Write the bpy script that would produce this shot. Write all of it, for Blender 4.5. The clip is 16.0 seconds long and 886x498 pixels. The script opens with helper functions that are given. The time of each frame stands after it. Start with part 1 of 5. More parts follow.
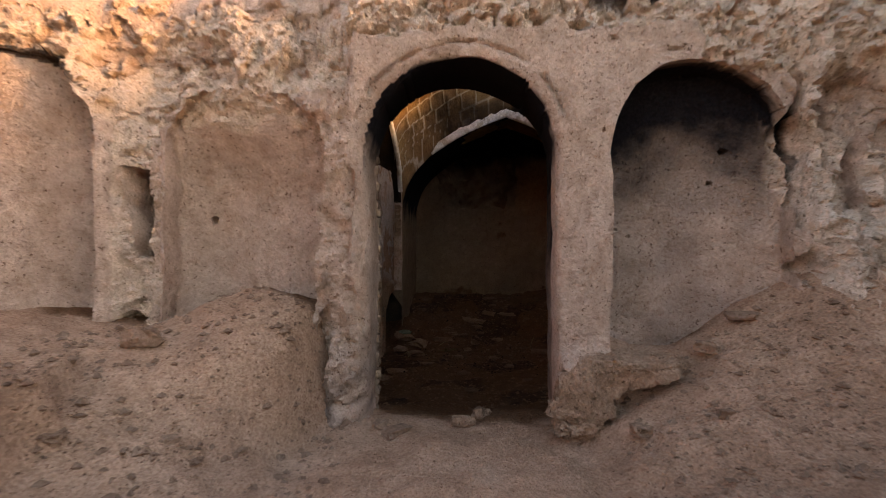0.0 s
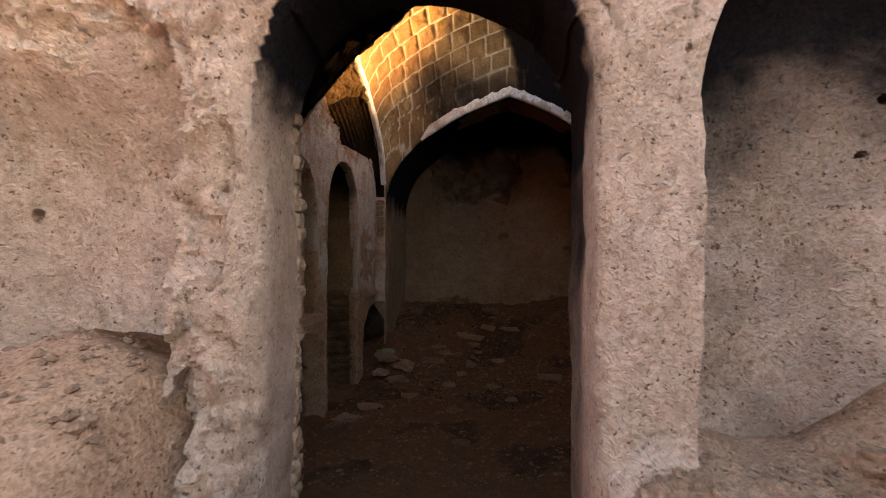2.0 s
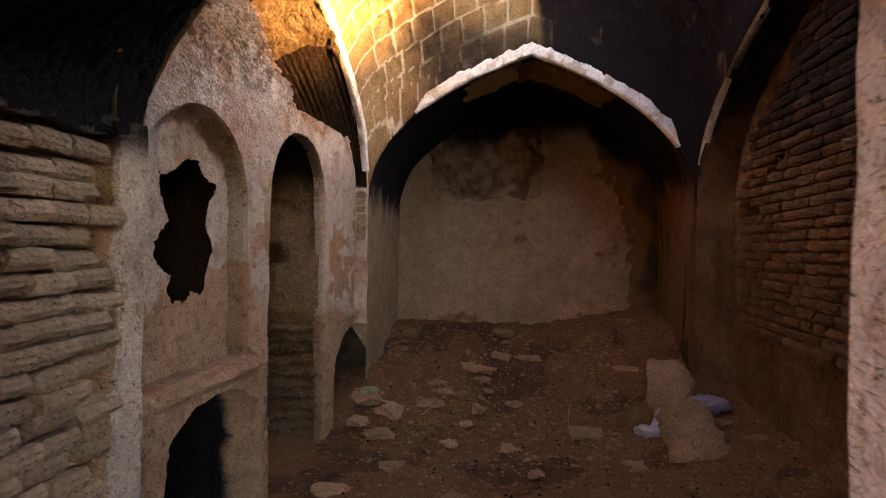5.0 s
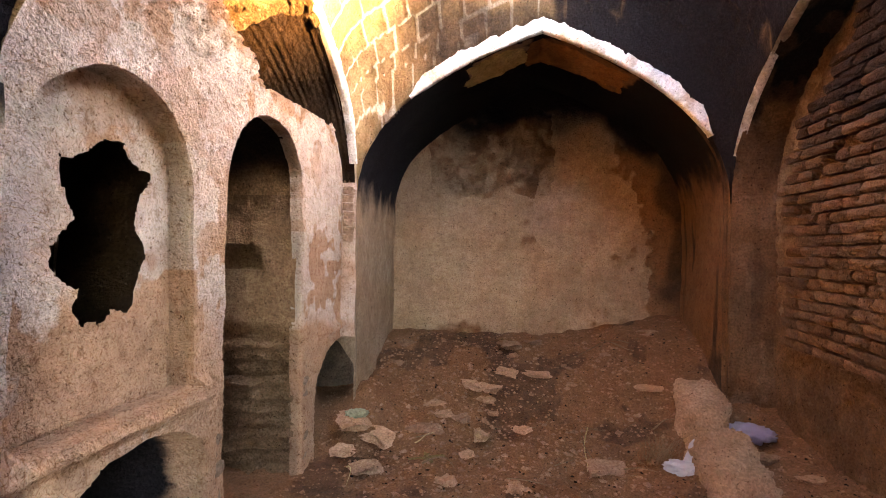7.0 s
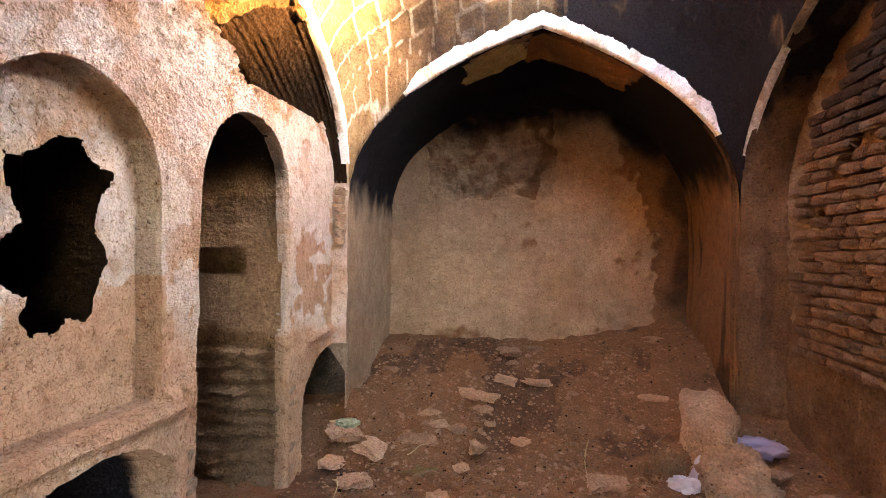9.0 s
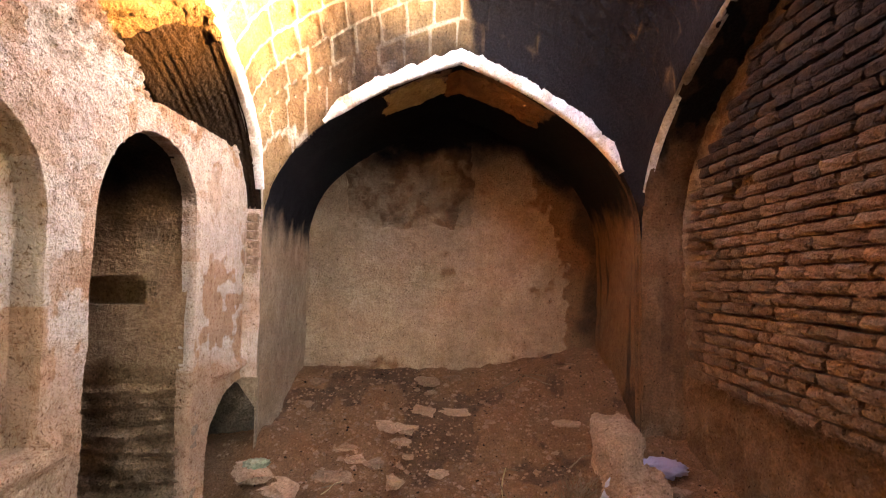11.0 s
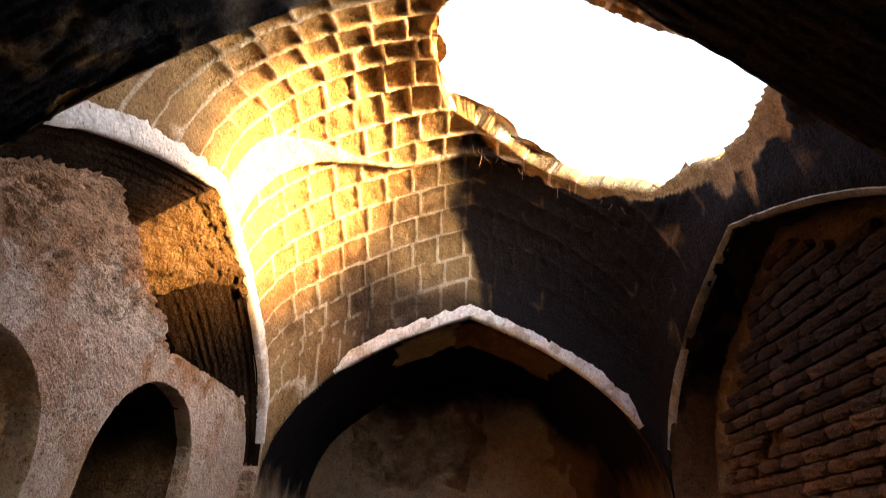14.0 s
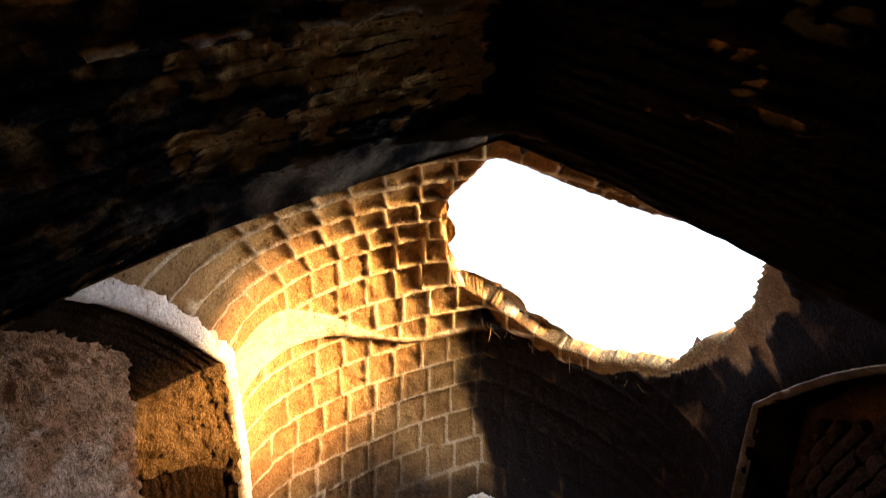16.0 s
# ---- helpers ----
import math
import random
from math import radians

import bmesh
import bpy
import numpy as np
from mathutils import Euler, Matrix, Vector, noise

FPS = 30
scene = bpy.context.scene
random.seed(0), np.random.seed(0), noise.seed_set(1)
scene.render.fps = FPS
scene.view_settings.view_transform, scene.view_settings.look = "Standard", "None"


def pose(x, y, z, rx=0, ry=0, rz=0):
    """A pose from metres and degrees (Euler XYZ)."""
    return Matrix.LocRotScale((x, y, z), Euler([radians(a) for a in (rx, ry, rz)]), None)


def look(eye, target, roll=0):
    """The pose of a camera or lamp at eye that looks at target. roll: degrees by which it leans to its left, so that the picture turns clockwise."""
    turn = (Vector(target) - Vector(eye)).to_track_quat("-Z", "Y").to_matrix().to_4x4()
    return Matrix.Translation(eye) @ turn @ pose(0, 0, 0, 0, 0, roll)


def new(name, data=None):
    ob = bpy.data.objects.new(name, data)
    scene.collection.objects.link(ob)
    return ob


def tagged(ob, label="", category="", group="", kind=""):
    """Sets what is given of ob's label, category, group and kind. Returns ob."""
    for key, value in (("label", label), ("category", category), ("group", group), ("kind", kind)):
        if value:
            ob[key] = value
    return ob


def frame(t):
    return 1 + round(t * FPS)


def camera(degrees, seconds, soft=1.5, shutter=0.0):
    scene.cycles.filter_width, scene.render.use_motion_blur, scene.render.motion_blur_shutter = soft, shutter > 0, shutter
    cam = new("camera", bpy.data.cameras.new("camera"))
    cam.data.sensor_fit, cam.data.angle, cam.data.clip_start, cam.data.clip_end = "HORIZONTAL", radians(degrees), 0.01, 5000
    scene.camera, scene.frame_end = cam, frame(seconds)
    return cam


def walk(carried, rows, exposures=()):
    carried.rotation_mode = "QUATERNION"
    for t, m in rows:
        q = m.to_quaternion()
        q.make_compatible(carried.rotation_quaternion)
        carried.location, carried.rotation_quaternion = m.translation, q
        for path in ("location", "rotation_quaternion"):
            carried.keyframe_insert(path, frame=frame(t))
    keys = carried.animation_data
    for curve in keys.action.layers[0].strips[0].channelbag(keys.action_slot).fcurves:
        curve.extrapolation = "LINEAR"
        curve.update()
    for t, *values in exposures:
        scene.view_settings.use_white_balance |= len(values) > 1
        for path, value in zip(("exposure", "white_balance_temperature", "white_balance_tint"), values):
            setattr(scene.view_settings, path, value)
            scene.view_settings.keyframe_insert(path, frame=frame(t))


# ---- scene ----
cam = camera(80.5, 16.0, soft=1.0, shutter=0.45)
METRES, EYE, TILT, LEAN, TURN = 4.1, 1.5, 0.0, 0.0, 0.0
ROWS = [
    (0.0, 0.0, 0.0, 0.0, -0.0, 0.0, -0.0),
    (0.5, 0.0096, 0.1021, -0.0078, 0.08, -0.16, -0.11),
    (1.0, 0.024, 0.1827, 0.0069, 0.17, -0.09, -0.22),
    (1.5, 0.0369, 0.2696, 0.0083, 0.35, -0.18, -0.33),
    (2.0, 0.0455, 0.3332, 0.0174, 0.46, -0.16, -0.33),
    (2.5, 0.0408, 0.4022, 0.0141, 0.62, -0.16, -0.37),
    (3.0, 0.0375, 0.469, 0.0163, 0.79, -0.15, -0.46),
    (3.5, 0.0456, 0.5426, 0.013, 1.0, -0.11, -0.5),
    (4.0, 0.0557, 0.6207, 0.022, 1.17, -0.1, -0.54),
    (6.5, 0.0712, 0.8921, 0.0368, 1.82, -0.15, -0.78),
    (7.0, 0.0761, 0.9193, 0.0396, 1.98, -0.09, -0.77),
    (7.5, 0.0809, 0.9346, 0.0445, 2.17, -0.02, -0.81),
    (8.0, 0.0824, 0.9437, 0.048, 2.35, 0.03, -0.78),
    (8.5, 0.0868, 0.9567, 0.0459, 2.66, 0.05, -0.86),
    (9.0, 0.1002, 0.9666, 0.0437, 2.73, 0.07, -0.9),
    (9.2, 0.1004, 0.9668, 0.0438, 2.62, 0.19, -0.9),
    (11.3, 0.1008, 0.9701, 0.0448, -6.57, 5.13, -0.98),
    (11.5, 0.1008, 0.9701, 0.0448, -6.42, 6.76, -0.99),
    (12.0, 0.1008, 0.9703, 0.0448, -6.2, 11.46, -1.05),
    (12.5, 0.1009, 0.9706, 0.0449, -5.97, 16.23, -1.16),
    (13.0, 0.1009, 0.971, 0.045, -5.7, 20.92, -1.28),
    (13.5, 0.1009, 0.9715, 0.0452, -5.4, 25.61, -1.43),
    (14.0, 0.101, 0.9718, 0.0455, -5.14, 30.34, -1.58),
    (14.5, 0.1009, 0.9722, 0.0459, -4.96, 35.12, -1.71),
    (15.0, 0.1011, 0.9724, 0.0465, -4.77, 39.86, -1.93),
    (15.5, 0.1011, 0.9727, 0.0471, -4.6, 44.52, -2.16),
    (16.0, 0.1011, 0.9725, 0.0474, -4.45, 49.17, -2.31),
]
EXPOSURES = [(t, stops, 7400 if t < 10 else 7600, 18) for t, stops in ((0.0, 3.18), (1.0, 3.72), (2.5, 4.1), (3.5, 4.45), (4.2, 4.9), (6.3, 6.68), (7.0, 7.1), (9.2, 7.25), (11.3, 7.15), (12.5, 6.45), (13.5, 5.7), (14.5, 4.95), (16.0, 4.35))]
walk(cam, [(t, pose(0, 0, EYE, TILT, LEAN, TURN) @ pose(METRES * x, METRES * y, METRES * z, 90 + pitch, roll, yaw)) for t, x, y, z, yaw, pitch, roll in ROWS], EXPOSURES)

# ---- world and sun ----
SUN_ELEVATION, SUN_AZIMUTH = 13.0, 107.0  # degrees; azimuth from +y towards +x
world = bpy.data.worlds.new("sky")
scene.world = world
world.use_nodes = True
sky = world.node_tree.nodes.new("ShaderNodeTexSky")
sky.sky_type, sky.sun_disc = "NISHITA", False
sky.sun_elevation, sky.sun_rotation = radians(SUN_ELEVATION), radians(SUN_AZIMUTH)
world.node_tree.links.new(sky.outputs["Color"], world.node_tree.nodes["Background"].inputs["Color"])
world.node_tree.nodes["Background"].inputs["Strength"].default_value = 0.1
sun = new("sun", bpy.data.lights.new("sun", "SUN"))
sun.data.energy, sun.data.angle, sun.data.color = 1.25, radians(11), (1.0, 0.54, 0.17)
_e, _a = radians(SUN_ELEVATION), radians(SUN_AZIMUTH)
sun.matrix_world = look((math.sin(_a) * math.cos(_e) * 20, math.cos(_a) * math.cos(_e) * 20, math.sin(_e) * 20), (0, 0, 0))

# ---- noise ----
def _hash(i, j, k, seed):
    n = (i * 73856093) ^ (j * 19349663) ^ (k * 83492791) ^ (seed * 2654435 + 977)
    n = (n ^ (n >> 13)) * 1274126177 & 0x7FFFFFFF
    n = (n ^ (n >> 15)) * 668265263 & 0x7FFFFFFF
    return (n & 0xFFFFFF) / float(0xFFFFFF) * 2 - 1


def vnoise(p, seed=0):
    """Smooth value noise in -1..1 at points p (n, 3)."""
    f = np.floor(p).astype(np.int64)
    w = p - f
    w = w * w * (3 - 2 * w)
    r = 0
    for a in (0, 1):
        for b in (0, 1):
            for c in (0, 1):
                g = (w[:, 0] if a else 1 - w[:, 0]) * (w[:, 1] if b else 1 - w[:, 1]) * (w[:, 2] if c else 1 - w[:, 2])
                r = r + g * _hash(f[:, 0] + a, f[:, 1] + b, f[:, 2] + c, seed)
    return r


def fbm(p, freq, octaves=4, seed=0, gain=0.5):
    r, a = 0, 1.0
    for o in range(octaves):
        r = r + a * vnoise(p * freq + 17.3 * o, seed + o)
        freq, a = freq * 2.03, a * gain
    return r


def shake(p, amp, freq=3.0, octaves=5, seed=0):
    """Moves points by noise in all three directions; amp is metres, a number or one for each point."""
    amp = np.broadcast_to(np.asarray(amp, float), (len(p),))[:, None]
    return p + amp * np.stack([fbm(p, freq, octaves, seed + 11 * k) for k in range(3)], 1)


def smooth(a, b, x):
    t = np.clip((x - a) / (b - a), 0, 1)
    return t * t * (3 - 2 * t)


def cells(p, freq, seed=0):
    """Cellular noise: a random value for the nearest seed and the distance to the border of its cell."""
    q = p * freq
    f = np.floor(q).astype(np.int64)
    best, second, value = np.full(len(p), 9.0), np.full(len(p), 9.0), np.zeros(len(p))
    for a in (-1, 0, 1):
        for b in (-1, 0, 1):
            for c in (-1, 0, 1):
                i, j, k = f[:, 0] + a, f[:, 1] + b, f[:, 2] + c
                c0 = np.stack([i + 0.5 + 0.45 * _hash(i, j, k, seed), j + 0.5 + 0.45 * _hash(i, j, k, seed + 1), k + 0.5 + 0.45 * _hash(i, j, k, seed + 2)], 1)
                d = np.sqrt(((q - c0) ** 2).sum(1))
                near = d < best
                second = np.where(near, best, np.minimum(second, d))
                value = np.where(near, _hash(i, j, k, seed + 3), value)
                best = np.where(near, d, best)
    return value, second - best


def crumbs(p, seed=0):
    """Height of crumbling mud, about -1..1: broken lumps at three sizes with cracks between."""
    q = p + 0.02 * np.stack([fbm(p, 9.0, 3, seed + 5 * k) for k in range(3)], 1)
    r = 0
    for freq, a, crack in ((5.5, 0.42, 0.2), (13.0, 0.42, 0.3), (30.0, 0.32, 0.2)):
        v, e = cells(q * (1, 1, 1.25), freq, seed + int(freq))
        r = r + a * v - crack * smooth(0.14, 0.0, e)
    return np.clip(r, -0.9, 1.0)


def xyz(s, z):
    return np.stack([np.ravel(s), np.ravel(z), 0 * np.ravel(s)], 1)


# ---- materials ----
# chopped straw: cells to the metre, half length, half width, share of cells, tone
STRAWS = ((44.0, 0.0105, 0.0017, 0.6, (0.56, 0.44, 0.32)), (29.0, 0.015, 0.0019, 0.5, (0.50, 0.38, 0.26)), (63.0, 0.007, 0.0013, 0.65, (0.62, 0.51, 0.40)), (37.0, 0.012, 0.0016, 0.5, (1.22, 1.2, 1.12)), (19.0, 0.022, 0.0024, 0.25, (0.66, 0.52, 0.36)))
def nodes_of(name):
    m = bpy.data.materials.new(name)
    m.use_nodes = True
    return m, m.node_tree.nodes, m.node_tree.links


def earth(name, light, dark, worn=None, soot_shade=(0.0098, 0.0080, 0.0088), straw=0.0, bump=0.5, grain=40.0, rough=0.95, vary=0.0, crevice=0.0, speckle=1.0, mottle=0.0):
    """Mud, plaster or adobe: two tones, grain, straw flecks, a worn tone where the mesh carries it, and black for its
    smoke stain and painted shade.
    """
    m, N, L = nodes_of(name)
    b = N["Principled BSDF"]
    b.inputs["Roughness"].default_value = rough
    b.inputs["Specular IOR Level"].default_value = 0.06
    tc = N.new("ShaderNodeTexCoord")

    def noise_tex(scale, detail=6.0, vec=None, roughness=0.6):
        n = N.new("ShaderNodeTexNoise")
        n.inputs["Scale"].default_value, n.inputs["Detail"].default_value, n.inputs["Roughness"].default_value = scale, detail, roughness
        L.new(vec or tc.outputs["Object"], n.inputs["Vector"])
        return n.outputs["Fac"]

    def ramp(fac, a, c):
        r = N.new("ShaderNodeMapRange")
        r.interpolation_type = "SMOOTHSTEP"
        r.inputs["From Min"].default_value, r.inputs["From Max"].default_value = a, c
        L.new(fac, r.inputs["Value"])
        return r.outputs["Result"]

    def mix(fac, a, c, mode="MIX"):
        x = N.new("ShaderNodeMix")
        x.data_type, x.blend_type = "RGBA", mode
        for value, socket in ((fac, x.inputs["Factor"]), (a, x.inputs["A"]), (c, x.inputs["B"])):
            if isinstance(value, bpy.types.NodeSocket):
                L.new(value, socket)
            elif isinstance(value, tuple):
                socket.default_value = (*value, 1)
            else:
                socket.default_value = value
        return x.outputs["Result"]

    def attribute(key):
        a = N.new("ShaderNodeAttribute")
        a.attribute_name = key
        return a.outputs["Fac"]

    col = mix(ramp(noise_tex(1.7), 0.35, 0.65), light, dark)
    if worn:
        col = mix(ramp(attribute("worn"), 0.3, 0.7), col, worn)
    if mottle:
        skin = N.new("ShaderNodeMath")
        skin.operation = "MULTIPLY"
        skin.inputs[1].default_value = mottle
        L.new(ramp(noise_tex(grain * 0.42, 9.0, None, 0.74), 0.53, 0.63), skin.inputs[0])
        col = mix(skin.outputs[0], col, mix(1.0, col, (0.60, 0.49, 0.40), "MULTIPLY"))
    fine = noise_tex(grain * 1.3, 5.0, None, 0.65)
    medium = noise_tex(grain * 0.3, 8.0, None, 0.65)
    pits = ramp(noise_tex(grain * 1.1, 4.0), 0.62, 0.67)
    straws = []
    col = mix(ramp(medium, 0.3, 0.7), mix(1.0, col, (0.87, 0.85, 0.83), "MULTIPLY"), mix(1.0, col, (1.07, 1.07, 1.07), "MULTIPLY"))
    col = mix(ramp(fine, 0.35, 0.65), mix(1.0, col, (1 - 0.23 * speckle, 1 - 0.25 * speckle, 1 - 0.27 * speckle), "MULTIPLY"), mix(1.0, col, (1 + 0.12 * speckle,) * 3, "MULTIPLY"))
    col = mix(ramp(noise_tex(5.5, 6.0), 0.36, 0.64), mix(1.0, col, (0.91, 0.89, 0.87), "MULTIPLY"), mix(1.0, col, (1.05, 1.05, 1.05), "MULTIPLY"))
    col = mix(pits, col, mix(1.0, col, (0.42, 0.37, 0.33), "MULTIPLY"))
    cracks = None
    if crevice:
        mp = N.new("ShaderNodeMapping")
        mp.inputs["Scale"].default_value = (1.0, 1.0, 1.9)
        L.new(tc.outputs["Object"], mp.inputs["Vector"])
        cracks = ramp(noise_tex(grain * 0.62, 5.0, mp.outputs["Vector"], 0.7), 0.61, 0.70)
        deepest = N.new("ShaderNodeMath")
        deepest.operation = "MULTIPLY"
        deepest.inputs[1].default_value = crevice
        L.new(cracks, deepest.inputs[0])
        col = mix(deepest.outputs[0], col, mix(1.0, col, (0.55, 0.48, 0.42), "MULTIPLY"))
    if straw:
        sep = N.new("ShaderNodeSeparateXYZ")
        L.new(tc.outputs["Object"], sep.inputs[0])
        along = N.new("ShaderNodeMath")
        L.new(sep.outputs["X"], along.inputs[0])
        L.new(sep.outputs["Y"], along.inputs[1])
        flat = N.new("ShaderNodeCombineXYZ")
        L.new(along.outputs[0], flat.inputs["X"])
        lift = N.new("ShaderNodeMath")
        lift.operation = "MULTIPLY_ADD"
        lift.inputs[1].default_value = 0.6
        L.new(sep.outputs["X"], lift.inputs[0])
        L.new(sep.outputs["Z"], lift.inputs[2])
        L.new(lift.outputs[0], flat.inputs["Y"])
        for scale, length, width, share, tone in STRAWS:
            vo = N.new("ShaderNodeTexVoronoi")
            vo.voronoi_dimensions = "2D"
            vo.inputs["Scale"].default_value = scale
            L.new(flat.outputs[0], vo.inputs["Vector"])
            away = N.new("ShaderNodeVectorMath")
            away.operation = "SUBTRACT"
            L.new(flat.outputs[0], away.inputs[0])
            L.new(vo.outputs["Position"], away.inputs[1])
            pick = N.new("ShaderNodeSeparateColor")
            L.new(vo.outputs["Color"], pick.inputs[0])
            angle = N.new("ShaderNodeMath")
            angle.operation = "MULTIPLY"
            angle.inputs[1].default_value = 6.283
            L.new(pick.outputs["Red"], angle.inputs[0])
            spin = N.new("ShaderNodeVectorRotate")
            spin.rotation_type = "Z_AXIS"
            L.new(away.outputs[0], spin.inputs["Vector"])
            L.new(angle.outputs[0], spin.inputs["Angle"])
            size = N.new("ShaderNodeVectorMath")
            size.operation = "MULTIPLY"
            size.inputs[1].default_value = (1 / length, 1 / width, 0)
            L.new(spin.outputs["Vector"], size.inputs[0])
            far = N.new("ShaderNodeVectorMath")
            far.operation = "LENGTH"
            L.new(size.outputs[0], far.inputs[0])
            some = ramp(pick.outputs["Green"], share + 0.02, share)
            sc = N.new("ShaderNodeMath")
            sc.operation = "MULTIPLY"
            L.new(ramp(far.outputs["Value"], 1.15, 0.75), sc.inputs[0])
            L.new(some, sc.inputs[1])
            amount = N.new("ShaderNodeMath")
            amount.operation = "MULTIPLY"
            amount.inputs[1].default_value = straw
            L.new(sc.outputs[0], amount.inputs[0])
            col = mix(amount.outputs[0], col, mix(1.0, col, tone, "MULTIPLY"))
            straws.append(sc.outputs[0])
    if vary:
        oi = N.new("ShaderNodeObjectInfo")
        vr = N.new("ShaderNodeMapRange")
        vr.inputs["To Min"].default_value, vr.inputs["To Max"].default_value = 1 - vary, 1 + vary
        L.new(oi.outputs["Random"], vr.inputs["Value"])
        hs = N.new("ShaderNodeHueSaturation")
        L.new(vr.outputs["Result"], hs.inputs["Value"])
        L.new(col, hs.inputs["Color"])
        col = hs.outputs["Color"]
    if soot_shade:
        s = N.new("ShaderNodeMath")
        s.operation = "ADD"
        wob = N.new("ShaderNodeMapRange")
        wob.inputs["To Min"].default_value, wob.inputs["To Max"].default_value = -0.22, 0.22
        L.new(noise_tex(6.0, 6.0), wob.inputs["Value"])
        L.new(attribute("soot_shade"), s.inputs[0])
        L.new(wob.outputs["Result"], s.inputs[1])
        col = mix(ramp(s.outputs[0], 0.2, 0.85), col, mix(ramp(fine, 0.3, 0.8), soot_shade, tuple(c * 2.2 for c in soot_shade)))
    L.new(col, b.inputs["Base Color"])
    def combine(a, k, c):
        ht = N.new("ShaderNodeMath")
        ht.operation = "MULTIPLY_ADD"
        L.new(a, ht.inputs[0])
        ht.inputs[1].default_value = k
        if isinstance(c, float):
            ht.inputs[2].default_value = c
        else:
            L.new(c, ht.inputs[2])
        return ht.outputs[0]

    relief_map = combine(pits, -0.8, combine(fine, 1.0, combine(medium, 1.3, 0.0)))
    if cracks:
        relief_map = combine(cracks, -1.6 * crevice, relief_map)
    for fleck in straws[:2]:
        relief_map = combine(fleck, -0.35 * straw, relief_map)
    bp = N.new("ShaderNodeBump")
    bp.inputs["Strength"].default_value, bp.inputs["Distance"].default_value = min(bump, 1.0), 0.022 * max(bump, 1.0)
    L.new(relief_map, bp.inputs["Height"])
    L.new(bp.outputs["Normal"], b.inputs["Normal"])
    return m


FACADE = earth("facade_mud", (0.64, 0.46, 0.355), (0.55, 0.385, 0.285), worn=(0.74, 0.555, 0.42), straw=0.3, bump=1.7, crevice=0.6, speckle=0.5, mottle=0.4)
KAHGEL = earth("straw_plaster", (0.69, 0.565, 0.48), (0.61, 0.475, 0.385), worn=(0.51, 0.305, 0.19), straw=0.65, bump=1.7, speckle=0.4, mottle=0.75)
ALCOVE = earth("alcove_plaster", (0.44, 0.305, 0.20), (0.355, 0.235, 0.147), worn=(0.23, 0.128, 0.066), straw=0.4, bump=1.5, speckle=0.7, mottle=0.4)
ADOBE = earth("adobe", (0.36, 0.235, 0.115), (0.27, 0.165, 0.08), worn=(0.58, 0.48, 0.36), bump=0.9)
BRICK = earth("burnt_brick", (0.215, 0.13, 0.08), (0.14, 0.08, 0.047), bump=1.7, vary=0.25)
RUST = earth("red_mud", (0.225, 0.132, 0.074), (0.155, 0.085, 0.046), worn=(0.33, 0.235, 0.16), bump=2.0, crevice=0.5)
WHITE = earth("white_gypsum", (0.80, 0.77, 0.73), (0.70, 0.66, 0.62), worn=(0.5, 0.42, 0.33), bump=0.6, grain=40)
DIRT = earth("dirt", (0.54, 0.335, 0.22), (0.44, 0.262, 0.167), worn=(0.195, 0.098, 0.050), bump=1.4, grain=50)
STONE = earth("broken_brick", (0.36, 0.215, 0.138), (0.26, 0.15, 0.093), bump=0.8, vary=0.3)
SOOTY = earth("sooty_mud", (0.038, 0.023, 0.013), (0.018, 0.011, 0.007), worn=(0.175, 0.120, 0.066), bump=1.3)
FOOTING = earth("footing_mud", (0.47, 0.30, 0.20), (0.38, 0.235, 0.15), soot_shade=None, bump=1.6, crevice=0.4)
CLOD = earth("mud_clod", (0.33, 0.205, 0.135), (0.26, 0.155, 0.10), bump=1.0, vary=0.15)


# ---- mesh helpers ----
def mesh_object(name, verts, faces, material, attrs=None, parent=None, flat=False, sharp=0):
    me = bpy.data.meshes.new(name)
    me.from_pydata(np.asarray(verts, float).tolist(), [], faces)
    me.update()
    bm = bmesh.new()
    bm.from_mesh(me)
    bmesh.ops.recalc_face_normals(bm, faces=bm.faces)
    bm.to_mesh(me)
    bm.free()
    for key, values in (attrs or {}).items():
        a = me.attributes.new(key, "FLOAT", "POINT")
        a.data.foreach_set("value", np.broadcast_to(np.asarray(values, np.float32), (len(verts),)).copy())
    if not flat:
        me.polygons.foreach_set("use_smooth", [True] * len(me.polygons))
        if sharp:
            me.set_sharp_from_angle(angle=radians(sharp))
    me.materials.append(material)
    ob = new(name, me)
    ob.parent = parent
    return ob


def part(name, bm, material, parent, label=""):
    me = bpy.data.meshes.new(name)
    bm.to_mesh(me)
    bm.free()
    me.materials.append(material)
    ob = new(name, me)
    ob.parent = parent
    return tagged(ob, label)


def structure(ob, label, category):
    return tagged(ob, label, category, kind="structure")


# ---- outlines in the plane of a wall: negative inside ----
def arch(c, half, base, spring, top, point=0.0, rag=0.0, seed=0):
    """A niche or doorway with a round or slightly pointed head."""
    def f(s, z):
        if rag:
            s = s + rag * fbm(xyz(s, z), 4.0, 4, seed).reshape(np.shape(s))
            z = z + rag * fbm(xyz(s, z), 4.0, 4, seed + 5).reshape(np.shape(s))
        k = half / (top - spring)
        q = np.hypot(s - c, (z - spring) * k) - half
        head = np.where(z > spring, q, np.abs(s - c) - half)
        return np.maximum(head, base - z)
    return f


def blob(items, rag=0.05, freq=5.0, seed=0):
    """A ragged hole: a union of ellipses (s, z, rs, rz), roughened."""
    def f(s, z):
        n = rag * fbm(xyz(s, z), freq, 4, seed).reshape(np.shape(s))
        r = 9.0
        for a, b, rs, rz in items:
            r = np.minimum(r, (np.hypot((s - a) / rs, (z - b) / rz) - 1) * min(rs, rz))
        return r + n
    return f


